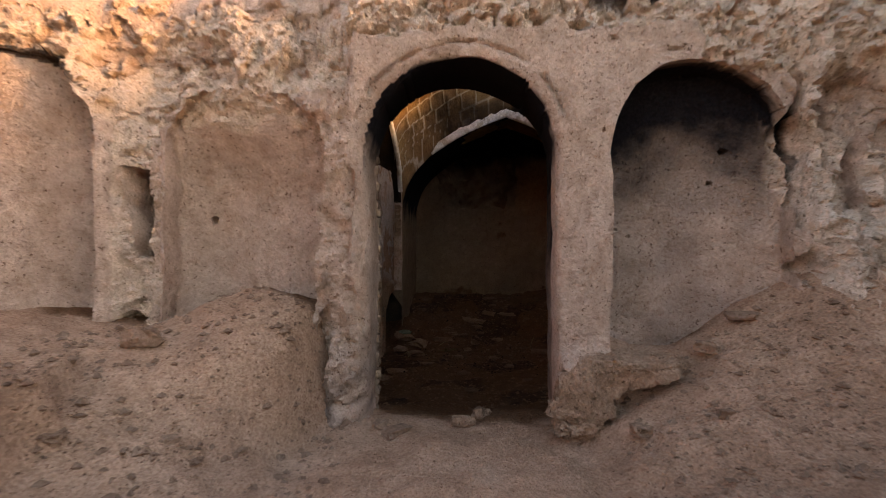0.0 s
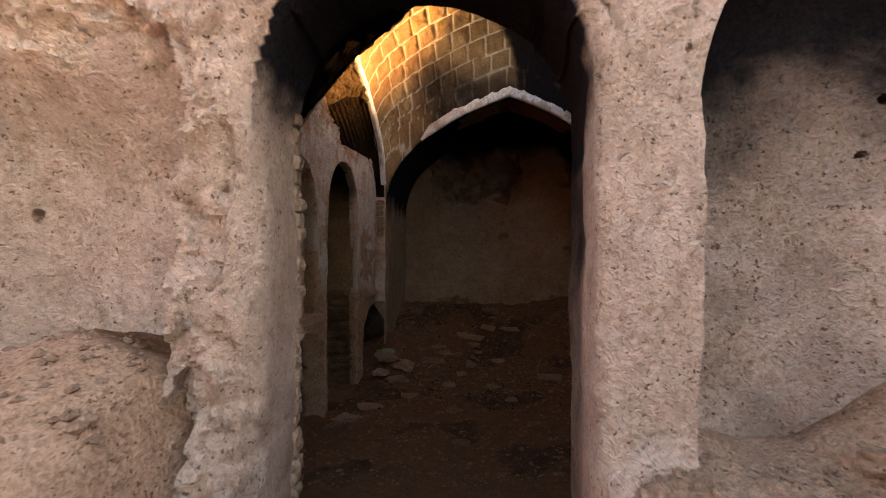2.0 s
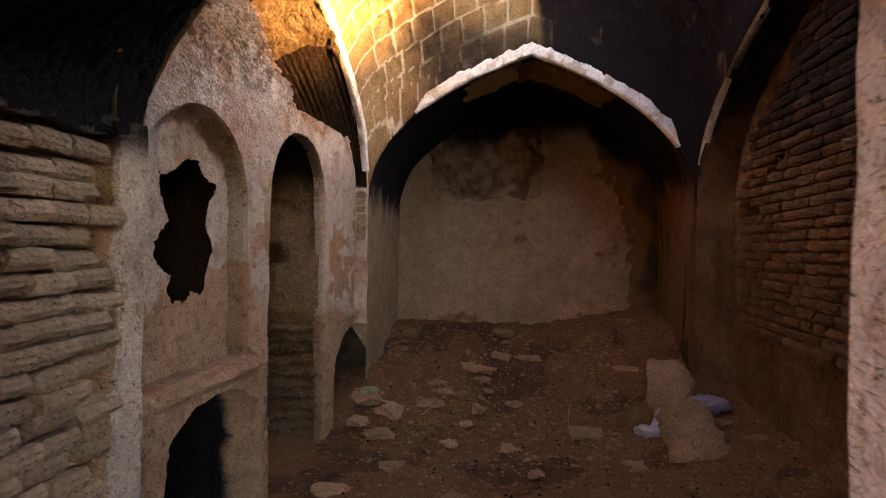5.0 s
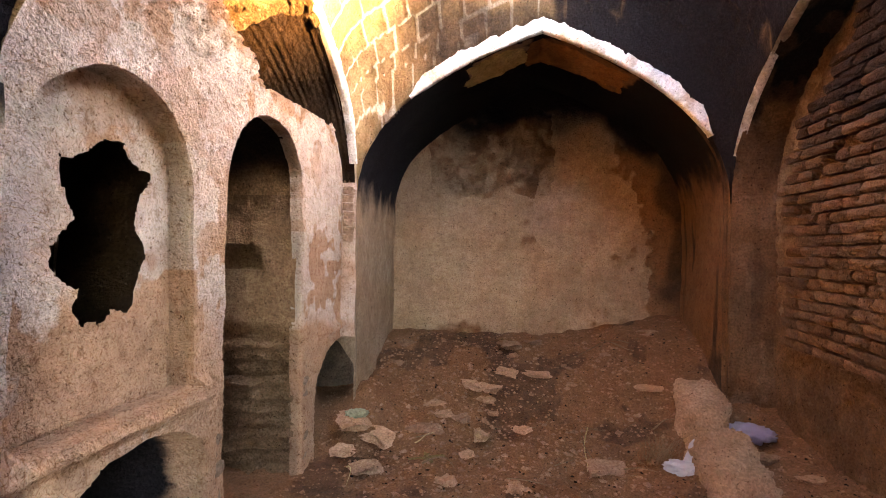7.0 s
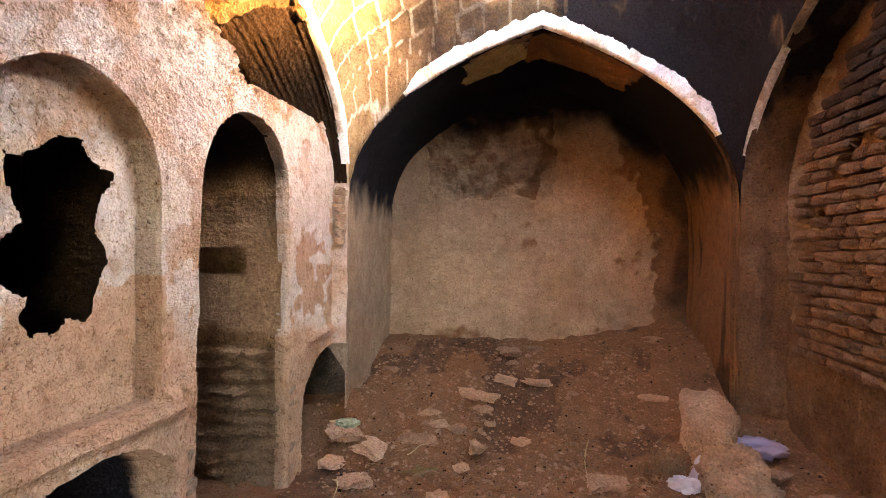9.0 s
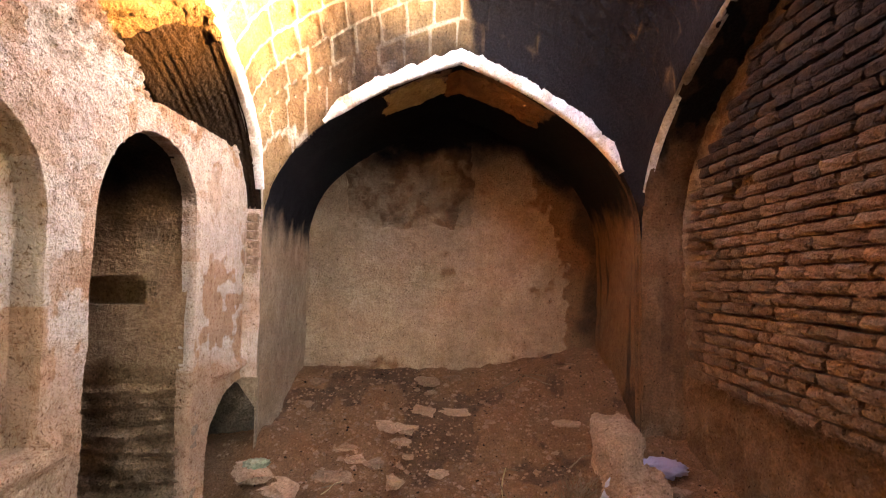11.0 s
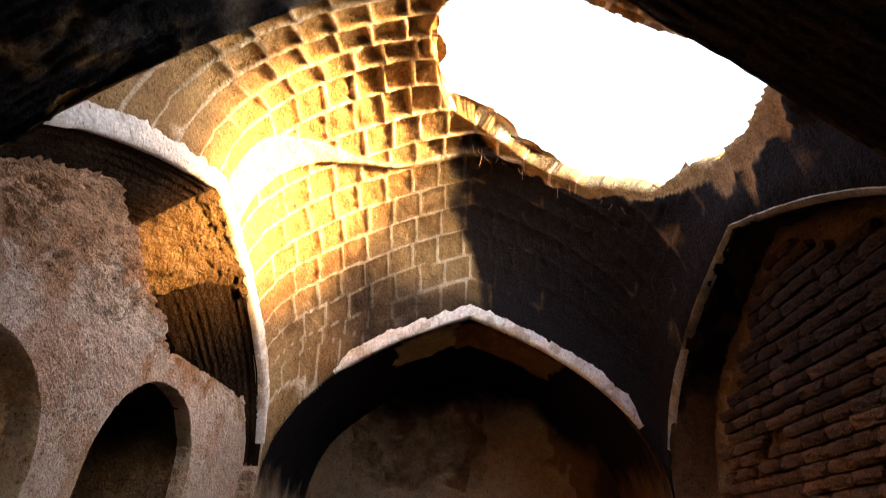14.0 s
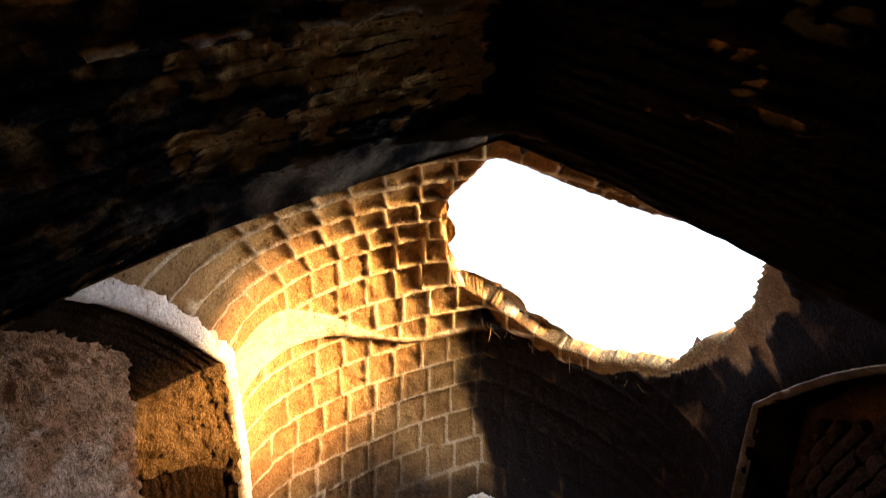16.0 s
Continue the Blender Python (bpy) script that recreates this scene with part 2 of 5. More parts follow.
def corners(points, rag=0.0, freq=6.0, seed=0):
    """An angular break: signed distance to a closed line of corners, roughened."""
    def f(x, y):
        px_, py_ = np.ravel(x).astype(float), np.ravel(y).astype(float)
        d, inside = np.full(px_.shape, 99.0), np.zeros(px_.shape, bool)
        for (ax, ay), (bx, by) in zip(points, points[1:] + points[:1]):
            ex, ey = bx - ax, by - ay
            t = np.clip(((px_ - ax) * ex + (py_ - ay) * ey) / (ex * ex + ey * ey), 0, 1)
            d = np.minimum(d, np.hypot(px_ - ax - t * ex, py_ - ay - t * ey))
            inside ^= ((ay > py_) != (by > py_)) & (px_ < ex * (py_ - ay) / (ey if abs(ey) > 1e-9 else 1e-9) + ax)
        d = np.where(inside, -d, d) + rag * fbm(xyz(px_, py_), freq, 4, seed)
        return d.reshape(np.shape(x))
    return f


def box(s0, s1, z0, z1, rag=0.0, seed=0):
    def f(s, z):
        n = rag * fbm(xyz(s, z), 5.0, 4, seed).reshape(np.shape(s)) if rag else 0
        return np.maximum(np.maximum(s0 - s, s - s1), np.maximum(z0 - z, z - z1)) + n
    return f


def relief(name, material, span, step, shapes, place, amp, front=None, attrs=None, freq=3.0, seed=0, octaves=5, crumble=None):
    """A wall face on a grid of (s, z) with recesses and openings that have real reveals.
    shapes: (outline, depth or function, opens). place(s, z, d) gives the world points, d going into the wall."""
    s0, s1, z0, z1 = span
    ns, nz = int(round((s1 - s0) / step)), int(round((z1 - z0) / step))
    S, Z = np.meshgrid(np.linspace(s0, s1, ns + 1), np.linspace(z0, z1, nz + 1), indexing="ij")
    done = np.zeros(S.shape, bool)
    for outline, _, _ in shapes:
        e = 1e-3
        p = outline(S, Z)
        gs, gz = (outline(S + e, Z) - outline(S - e, Z)) / (2 * e), (outline(S, Z + e) - outline(S, Z - e)) / (2 * e)
        g2 = np.maximum(gs * gs + gz * gz, 0.05)
        ds, dz = -p * gs / g2, -p * gz / g2
        near = (np.hypot(ds, dz) < 0.62 * step) & ~done
        S, Z = np.where(near, S + ds, S), np.where(near, Z + dz, Z)
        done |= near
    cs, cz = (S[:-1, :-1] + S[1:, :-1] + S[:-1, 1:] + S[1:, 1:]) / 4, (Z[:-1, :-1] + Z[1:, :-1] + Z[:-1, 1:] + Z[1:, 1:]) / 4
    reg = np.full(cs.shape, -1)
    for k in range(len(shapes) - 1, -1, -1):
        reg[shapes[k][0](cs, cz) < 0] = k
    depths = []
    for _, d, _ in shapes:
        depths.append(d(S, Z) if callable(d) else np.full(S.shape, float(d)))
    base = front(S, Z) if front else np.zeros(S.shape)
    depths.append(base)
    index, rows, faces = {}, [], []

    def vert(i, j, d, key):
        k = (i, j, key)
        if k not in index:
            index[k] = len(rows)
            rows.append((S[i, j], Z[i, j], d))
        return index[k]

    def at(i, j, r):
        return vert(i, j, depths[r][i, j], r)

    def bridge(n1, n2, ra, rb):
        if ra > rb:
            ra, rb = rb, ra
        if ra == -1:
            ra, rb = rb, ra
        gap = max(abs(depths[ra][n] - depths[rb][n]) for n in (n1, n2))
        k = max(1, int(math.ceil(gap / (2.2 * step))))
        ring = []
        for n in (n1, n2):
            a, c = depths[ra][n], depths[rb][n]
            ring.append([at(*n, ra)] + [vert(*n, a + (c - a) * q / k, (ra, rb, q)) for q in range(1, k)] + [at(*n, rb)])
        for q in range(k):
            faces.append((ring[0][q], ring[0][q + 1], ring[1][q + 1], ring[1][q]))

    opens = [o for _, _, o in shapes] + [False]
    for i in range(ns):
        for j in range(nz):
            r = reg[i, j]
            if not opens[r]:
                faces.append((at(i, j, r), at(i + 1, j, r), at(i + 1, j + 1, r), at(i, j + 1, r)))
            if i + 1 < ns and reg[i + 1, j] != r:
                bridge((i + 1, j), (i + 1, j + 1), r, reg[i + 1, j])
            if j + 1 < nz and reg[i, j + 1] != r:
                bridge((i, j + 1), (i + 1, j + 1), r, reg[i, j + 1])
    R = np.array(rows)
    s, z, d = R[:, 0], R[:, 1], R[:, 2]
    V = np.stack(place(s, z, d), 1)
    av = amp(s, z, d) if callable(amp) else np.full(len(V), float(amp))
    V = shake(V, av, freq, octaves, seed)
    loose = np.maximum(av - 0.012, 0)
    V = shake(V, 0.5 * loose, 11.0, 4, seed + 70)
    fold = 0.7 * np.abs(fbm(V * (1, 1, 0.7), 9.0, 3, seed + 81)) + 0.8 * np.abs(fbm(V, 24.0, 2, seed + 85))
    inward = np.stack(place(s, z, d + 0.01), 1) - np.stack(place(s, z, d), 1)
    V = V + inward * 100 * (loose * (0.35 - 1.1 * fold))[:, None] * -1
    if crumble:
        ca = crumble(s, z, d)
        on = ca > 1e-4
        V[on] -= inward[on] * 100 * (ca[on] * crumbs(V[on], seed + 90))[:, None]
    return mesh_object(name, V, faces, material, {k: f(s, z, d) for k, f in (attrs or {}).items()}, sharp=48)


def grid_object(name, material, P, attrs=None, keep=None, parent=None):
    """A sheet from an (n, m, 3) array; keep masks its cells."""
    n, m = P.shape[:2]
    faces = [(i * m + j, (i + 1) * m + j, (i + 1) * m + j + 1, i * m + j + 1) for i in range(n - 1) for j in range(m - 1) if keep is None or keep[i, j]]
    return mesh_object(name, P.reshape(-1, 3), faces, material, {k: np.ravel(v) for k, v in (attrs or {}).items()}, parent)


# ---- plan ----
NL, NR, FL, FR = np.array((-1.03, 5.05)), np.array((2.47, 5.05)), np.array((-0.68, 8.66)), np.array((2.78, 8.66))
SPRING, RISE = 2.1, 1.6
LEFT = lambda y: -1.12 + 0.12 * (y - 6.05)
RIGHT = lambda y: 3.15 + 0.13 * (y - 8.5)
BACK = 10.35


def profile(u):
    """Height of the pointed arches over a chord running 0..1."""
    w = np.clip(1 - np.abs(2 * u - 1), 0, 1)
    return SPRING + RISE * (1.25 * np.sqrt(w) - 0.25 * w)


def ground_height(x, y):
    """Trodden earth: heaps against the facade, unseen light-blocking mounds, a fall into the room, a slope of debris up
    to the back.
    """
    right = np.minimum((0.22 + 0.5 * smooth(1.9, 3.1, y)) * np.maximum(0, x - 0.75), 0.95)
    right = np.maximum(right, (0.47 + 0.03 * np.sin(9 * x)) * smooth(0.80, 0.95, x) * smooth(2.92, 3.02, y))
    off = x + 0.92 + 0.25 * (3.2 - y)
    heap = (0.72 + 0.03 * np.sin(7 * x + 3 * y)) * np.exp(-(off / np.where(off < 0, 1.1, 0.6)) ** 2) * smooth(1.5, 3.3, y) * smooth(-0.64, -0.86 - 0.7 * smooth(2.85, 2.2, y), x + 0.25 * (3.0 - y))
    bench = 0.38 * smooth(-1.60, -1.70, x + 0.06 * np.sin(7 * y + 2 * x) + 0.03 * np.sin(23 * y)) * smooth(1.1, 1.4, y)
    left = 0.16 * np.maximum(0, -0.7 - x) * smooth(-4, -2.2, x) + np.maximum(heap, bench)
    out = 0.46 + np.where(x > 0.1, right, left)
    # Unseen mounds added round the court to hold off sun and low sky.
    bank = (3.05 + 0.12 * np.sin(2.3 * y)) * smooth(2.55, 3.75, x) * smooth(3.6, 2.4, y) * smooth(-2.2, -0.6, y)
    out = out + np.maximum(bank, 3.0 * smooth(-3.1, -5.0, x) * smooth(3.6, 2.0, y)) + 0.8 * smooth(-2.5, -5.0, y) * smooth(-3.1, -2.0, x)
    room = 0.44 * smooth(5.4, 2.9, y) - 0.1 * smooth(5.0, 7.0, y) + 0.72 * smooth(7.9, 10.5, y) + 0.22 * smooth(1.2, 3.0, x) * smooth(5, 8, y) + 0.24 * np.exp(-((x + 0.58) / 0.2) ** 2 - ((y - 8.78) / 0.34) ** 2)
    deep = smooth(3.0, 3.75, y) * smooth(-0.75, -0.5, x) * smooth(0.95, 0.7, x) + smooth(3.72, 3.9, y)
    return out + (room - out) * np.clip(deep, 0, 1)


def near_profile(u):
    """The entrance arch, straighter in its flanks."""
    w = np.clip(1 - np.abs(2 * u - 1), 0, 1)
    return SPRING + 1.87 * w ** 0.65


def barrel(name, material, A, B, A2, B2, low, amp, soot_shade=None, worn=None, flute=0.0, step=0.045, seed=0, curve=profile, pitch=0.045, turns=110, drop=0.0, smear=None, crumble=None):
    """A vault or soffit between two parallel arches, with its jambs down to low."""
    depth = np.hypot(*(A2 - A))
    nj = int((SPRING - low) / step)
    ang = np.linspace(0, 1, turns)
    u = (1 - np.cos(math.pi * ang)) / 2
    prof_s = np.concatenate([np.zeros(nj), u, np.ones(nj)])
    prof_z = np.concatenate([np.linspace(low, SPRING, nj, endpoint=False), curve(u), np.linspace(SPRING, low, nj + 1)[1:]])
    q = np.linspace(0, 1, max(2, int(depth / step)) + 1)
    Q, s = np.meshgrid(q, prof_s, indexing="ij")
    z = np.broadcast_to(prof_z, Q.shape)
    P = np.empty((*Q.shape, 3))
    for c in (0, 1):
        a, b = A[c] + (A2[c] - A[c]) * Q, B[c] + (B2[c] - B[c]) * Q
        P[..., c] = a + (b - a) * s
    P[..., 2] = z - drop * np.minimum(Q / 0.6, 1) * smooth(SPRING, SPRING + 0.8, z)
    if flute:
        wave = flute * np.abs(np.sin(Q * depth / pitch * math.pi + 0.9 * fbm(P.reshape(-1, 3), 1.6, 3, seed + 3).reshape(Q.shape))) * (0.75 + 0.5 * fbm(P.reshape(-1, 3), 5.0, 2, seed + 9).reshape(Q.shape)) * smooth(SPRING, SPRING + 0.1, z) * (0.6 + 0.4 * np.sin(19.0 * Q))
        if smear:
            wave = wave * (1 - smear(P.reshape(-1, 3)).reshape(Q.shape))
        along = (B - A) / np.hypot(*(B - A))
        ts, tz = np.gradient(prof_s * np.hypot(*(B - A))), np.gradient(prof_z)
        ln = np.maximum(np.hypot(ts, tz), 1e-9)
        P[..., 0] += wave * -tz / ln * along[0]
        P[..., 1] += wave * -tz / ln * along[1]
        P[..., 2] += wave * ts / ln
    flat = P.reshape(-1, 3)
    av = amp(flat) if callable(amp) else amp
    V = shake(flat, av, 3.0, 5, seed)
    if crumble:
        V[:, 2] += crumble(flat)
    attrs = {"soot_shade": soot_shade(flat) if soot_shade else 0, "worn": worn(flat) if worn else 0}
    attrs = {k: np.broadcast_to(v, (len(flat),)) for k, v in attrs.items()}
    return grid_object(name, material, V.reshape(P.shape), attrs)


# ---- ground ----
def axis(lo, hi, step, far):
    core = np.arange(lo, hi + 1e-6, step)
    grow = step * np.cumsum(1.35 ** np.arange(1, 26))
    grow = grow[grow < far]
    return np.concatenate([(lo - grow)[::-1], core, hi + grow])


gx, gy = np.meshgrid(axis(-3.4, 3.6, 0.035, 300), axis(0.2, 10.8, 0.035, 300), indexing="ij")
gz = ground_height(gx, gy)
gp = np.stack([gx, gy, gz], -1).reshape(-1, 3)
near_core = ((np.abs(gp[:, 0]) < 4) & (gp[:, 1] > -1) & (gp[:, 1] < 11))
gp[:, 2] += np.where(near_core, 0.035 * fbm(gp * (1, 1, 0), 2.2, 3, 3) + 0.022 * fbm(gp * (1, 1, 0), 9.0, 3, 8), 0.15 * fbm(gp, 0.5, 3, 3))
# Indoor earth is browner and darker; its fade at the doorway paints shade.
structure(grid_object("ground", DIRT, gp.reshape(*gx.shape, 3), {"worn": smooth(2.9, 3.7, gy + 0.12 * np.sin(5 * gx)), "soot_shade": smooth(4.2, 5.0, gy) * 0.5 * smooth(0.0, 0.5, fbm(np.stack([gx.ravel(), gy.ravel(), 0 * gx.ravel()], 1), 2.6, 5, 88)).reshape(gx.shape)}), "trodden brown earth strewn with grit and rubble", "ground")

# ---- facade ----
def facade_line(x):
    y = np.interp(x, [-4.2, -3.0, -1.9, -0.45, 0.6, 1.95, 2.1, 2.5, 3.2, 4.2], [2.2, 2.75, 3.28, 3.04, 2.93, 2.9, 2.74, 2.66, 2.45, 1.7])
    return y


DOOR = arch(0.1, 0.545, -0.5, 2.06, 2.6, rag=0.012, seed=4)
_niche_l = arch(-1.22, 0.52, 0.4, 2.02, 2.52, rag=0.02, seed=6)
NICHE_L = lambda s, z: np.maximum(_niche_l(s, z), s + 0.76 + 0.05 * smooth(1.1, 0.8, z) - 0.13 * smooth(1.75, 2.1, z) - 0.03 * fbm(xyz(0 * s, z), 7.0, 4, 19).reshape(np.shape(s)))
NICHE_R = arch(1.45, 0.5, 0.5, 2.08, 2.57, rag=0.015, seed=9)
NICHE_FAR = arch(-2.72, 0.6, 0.5, 2.1, 2.75, rag=0.015, seed=12)
CAVITY = blob([(-1.80, 0.93, 0.17, 0.07), (-1.97, 1.02, 0.09, 0.07)], 0.03, 9.0, 18)
UNDERCUT = blob([(-0.70, 0.92, 0.05, 0.24)], 0.008, 9.0, 17)
SLOT = box(-2.0, -1.85, 1.42, 2.02, rag=0.03, seed=3)
PITS = [blob([(x, z, rx, rz)], 0.008, 20.0, 14 + k) for k, (x, z, rx, rz) in enumerate([(-1.57, 1.70, 0.025, 0.03), (1.68, 2.09, 0.032, 0.016), (1.62, 1.9, 0.018, 0.014), (1.05, 1.62, 0.03, 0.015)])]


def bowl(c, half, deep):
    """Concave back of a niche; half is signed: the side that runs out softly."""
    def f(s, z):
        q = np.clip((s - c) / half, 0, 1)
        return deep * np.sqrt(np.clip(1.04 - q * q, 0.1, 1)) * (0.8 + 0.2 * smooth(2.6, 2.0, z))
    return f


def rubble(s, z, d=0):
    """Where the facing of the facade has fallen off."""
    n = 0.10 * fbm(xyz(s, z), 2.0, 3, 31) + 0.05 * fbm(xyz(s, z), 8.0, 3, 32)
    top = smooth(2.78, 2.81, z + n)
    left = smooth(-0.66, -0.69, s + n) * smooth(2.25, 2.34, z + n)
    right = smooth(1.93, 1.97, s + n) + smooth(1.42, 1.46, s + n) * smooth(2.52, 2.56, z + n)
    jamb = smooth(0.0, -0.03, s + 0.53 - 0.10 * smooth(1.4, 0.75, z) + 0.6 * n) * smooth(-0.95, -0.85, s)
    pier = smooth(-2.08, -2.05, s + 0.4 * n) * smooth(-1.76, -1.79, s + 0.4 * n)
    foot = smooth(0.84, 0.80, z + n) * ((np.abs(s + 0.62) < 0.15) | (np.abs(s - 0.82) < 0.17))
    return np.clip(top + left + right + jamb + pier + foot, 0, 1)


def facade_front(S, Z):
    r = rubble(S.ravel(), Z.ravel()).reshape(S.shape)
    foot = smooth(0.17, 0.13, np.abs(S + 0.63)) + smooth(0.2, 0.15, np.abs(S - 0.84))
    lumps = 0.5 + 0.5 * fbm(xyz(S, Z), 5.0, 2, 90).reshape(S.shape)
    toe = -0.10 * foot * smooth(1.0, 0.8, Z) * lumps + 0.12 * foot * smooth(0.62, 0.48, Z) * (S > 0)
    n1, n2 = fbm(xyz(S, Z), 2.6, 4, 91).reshape(S.shape), fbm(xyz(S * 1.3, Z), 6.0, 4, 92).reshape(S.shape)
    scar = r * (0.10 * smooth(0.02, 0.10, n1) * (1 - 0.7 * smooth(2.75, 2.85, Z)) + 0.05 * smooth(0.1, 0.17, n2) - 0.05 * smooth(-0.12, -0.25, n1))
    crack = 0
    for outline, off in ((DOOR, 0.085), (NICHE_R, 0.075)):
        q = outline(S, Z) - off - 0.02 * n1
        crack = crack + 0.03 * smooth(0.016, 0.004, np.abs(q)) * smooth(2.15, 2.3, Z) * smooth(-0.2, 0.1, n2)
    lean = 0.42 * np.maximum(0, Z - 2.45) * smooth(-0.55, -0.8, S) + 0.3 * np.maximum(0, Z - 2.82) * smooth(-0.8, -0.55, S) + 0.12 * np.maximum(0, Z - 1.4) * smooth(2.0, 2.2, S)
    flow = fbm(xyz(S * 6.0, Z * 0.7), 1.3, 3, 95).reshape(S.shape)
    groove = r * smooth(1.9, 2.05, S) * (0.12 * smooth(0.05, 0.3, flow) - 0.07 * smooth(-0.05, -0.3, flow)) * smooth(2.7, 2.4, Z)
    gnaw = smooth(0.0, -0.05, S + 0.61 - 0.10 * smooth(1.4, 0.75, Z) + 0.06 * n2) * smooth(-0.95, -0.85, S) * (1 + 0.8 * smooth(1.3, 0.9, Z)) * (0.004 + 0.03 * smooth(-0.1, 0.1, n2) + 0.10 * smooth(1.25, 1.0, Z + 0.1 * n1)) * smooth(2.6, 2.3, Z)
    jamb = smooth(-0.98, -0.88, S) * smooth(-0.3, -0.4, S) * smooth(2.6, 2.4, Z)
    worn_round = np.where(S < 0.1, 0.2, 0.05)
    q = np.clip(1 - DOOR(S, Z) / worn_round, 0, 1)
    corner = worn_round * (1 - np.sqrt(1 - 0.96 * q * q)) * smooth(2.75, 2.25, Z)
    return 0.035 * r * (1 - 0.6 * jamb) + scar * (1 - 0.75 * jamb) * (1 - 0.65 * smooth(-0.9, -1.1, S) * smooth(2.4, 2.2, Z)) + corner + crack + 0.35 * gnaw * smooth(0.8, 1.1, Z) + toe + lean + groove


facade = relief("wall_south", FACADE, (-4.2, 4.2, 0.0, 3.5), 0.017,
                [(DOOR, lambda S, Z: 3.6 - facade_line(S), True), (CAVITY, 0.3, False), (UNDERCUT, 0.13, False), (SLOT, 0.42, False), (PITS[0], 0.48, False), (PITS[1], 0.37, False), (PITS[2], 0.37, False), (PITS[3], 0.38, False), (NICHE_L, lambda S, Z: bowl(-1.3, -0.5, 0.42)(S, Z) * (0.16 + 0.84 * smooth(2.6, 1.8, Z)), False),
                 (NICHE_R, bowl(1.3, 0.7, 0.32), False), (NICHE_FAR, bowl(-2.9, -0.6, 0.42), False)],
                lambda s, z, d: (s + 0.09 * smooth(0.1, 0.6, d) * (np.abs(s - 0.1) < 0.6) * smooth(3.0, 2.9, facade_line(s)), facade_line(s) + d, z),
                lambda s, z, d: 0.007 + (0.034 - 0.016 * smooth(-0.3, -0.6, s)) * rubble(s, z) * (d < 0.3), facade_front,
                # Niche arch reveals carry painted shade; the right niche's back mixes smoke stain and shade.
                {"worn": lambda s, z, d: rubble(s, z) * (d < 0.25) * (1 - smooth(-0.95, -0.85, s) * smooth(2.5, 2.4, z) * (s < 0.95)), "soot_shade": lambda s, z, d: np.clip((0.42 + 0.3 * fbm(xyz(s, z), 7.0, 4, 97)) * smooth(1.25, 0.8, z) * smooth(-0.9, -0.8, s) * smooth(-0.3, -0.4, s) + 1.2 * smooth(1.75, 2.45, z + 0.12 * fbm(xyz(s, z), 6.0, 3, 96)) * (np.abs(DOOR(s, z)) < 0.03) * smooth(0.0, 0.07, d) + 0.7 * smooth(2.2, 2.5, z) * (np.abs(NICHE_FAR(s, z)) < 0.03) * smooth(0.0, 0.08, d) + 0.7 * smooth(2.1, 2.4, z) * (np.abs(NICHE_R(s, z)) < 0.03) * smooth(0.0, 0.08, d) + 0.25 * smooth(0.9, 1.6, z) * smooth(0.08, 0.3, d) * (np.abs(s - 0.4) < 0.32) + (0.46 + 0.07 * fbm(xyz(d * 2.0, z * 1.5), 2.5, 4, 99)) * smooth(0.08, 0.4, d) * (np.abs(s - 0.6) < 0.12) + (0.66 * smooth(1.4, 2.6, z) + 0.3 + 0.12 * fbm(xyz(s, z), 2.0, 4, 98)) * smooth(0.1, 0.2, d) * (np.abs(s - 1.4) < 0.62), 0, 1.2)}, seed=2,
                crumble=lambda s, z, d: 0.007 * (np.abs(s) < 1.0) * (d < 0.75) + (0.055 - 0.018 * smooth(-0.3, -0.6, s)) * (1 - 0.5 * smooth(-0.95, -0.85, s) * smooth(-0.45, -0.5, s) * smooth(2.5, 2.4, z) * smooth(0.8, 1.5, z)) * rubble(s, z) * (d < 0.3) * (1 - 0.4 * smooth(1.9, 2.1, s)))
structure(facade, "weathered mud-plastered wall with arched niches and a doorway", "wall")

INNER_DOOR = arch(0.13, 0.72, -0.5, 2.1, 2.75)
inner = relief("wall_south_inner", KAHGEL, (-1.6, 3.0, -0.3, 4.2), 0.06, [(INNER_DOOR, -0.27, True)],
               lambda s, z, d: (s, 3.88 + d, z), 0.01, None, {"soot_shade": lambda s, z, d: smooth(1.6, 2.4, z), "worn": lambda s, z, d: 0 * s})
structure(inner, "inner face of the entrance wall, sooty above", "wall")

# ---- bay by the entrance ----
SL, SR = np.array((-1.16, 3.86)), np.array((2.34, 3.86))
EL, ER = np.array((-1.03, 5.22)), np.array((2.47, 5.22))
def bay_cells(p):
    """The ring courses of the vault: a random number for each brick, and the distance to its joints."""
    ring = p[:, 1] / 0.056 + 0.35 * fbm(p, 2.5, 2, 60)
    k = np.floor(ring)
    run = (p[:, 0] * 1.1 + p[:, 2] * 0.6) / 0.21 + 0.5 * np.mod(k, 2) + 0.1 * fbm(p, 4.0, 2, 59)
    c = np.floor(run)
    gap = np.minimum(np.minimum(ring - k, 1 - ring + k) * 0.056, np.minimum(run - c, 1 - run + c) * 0.21)
    return _hash(k.astype(np.int64), c.astype(np.int64), 0 * c.astype(np.int64), 5), gap, ring - k


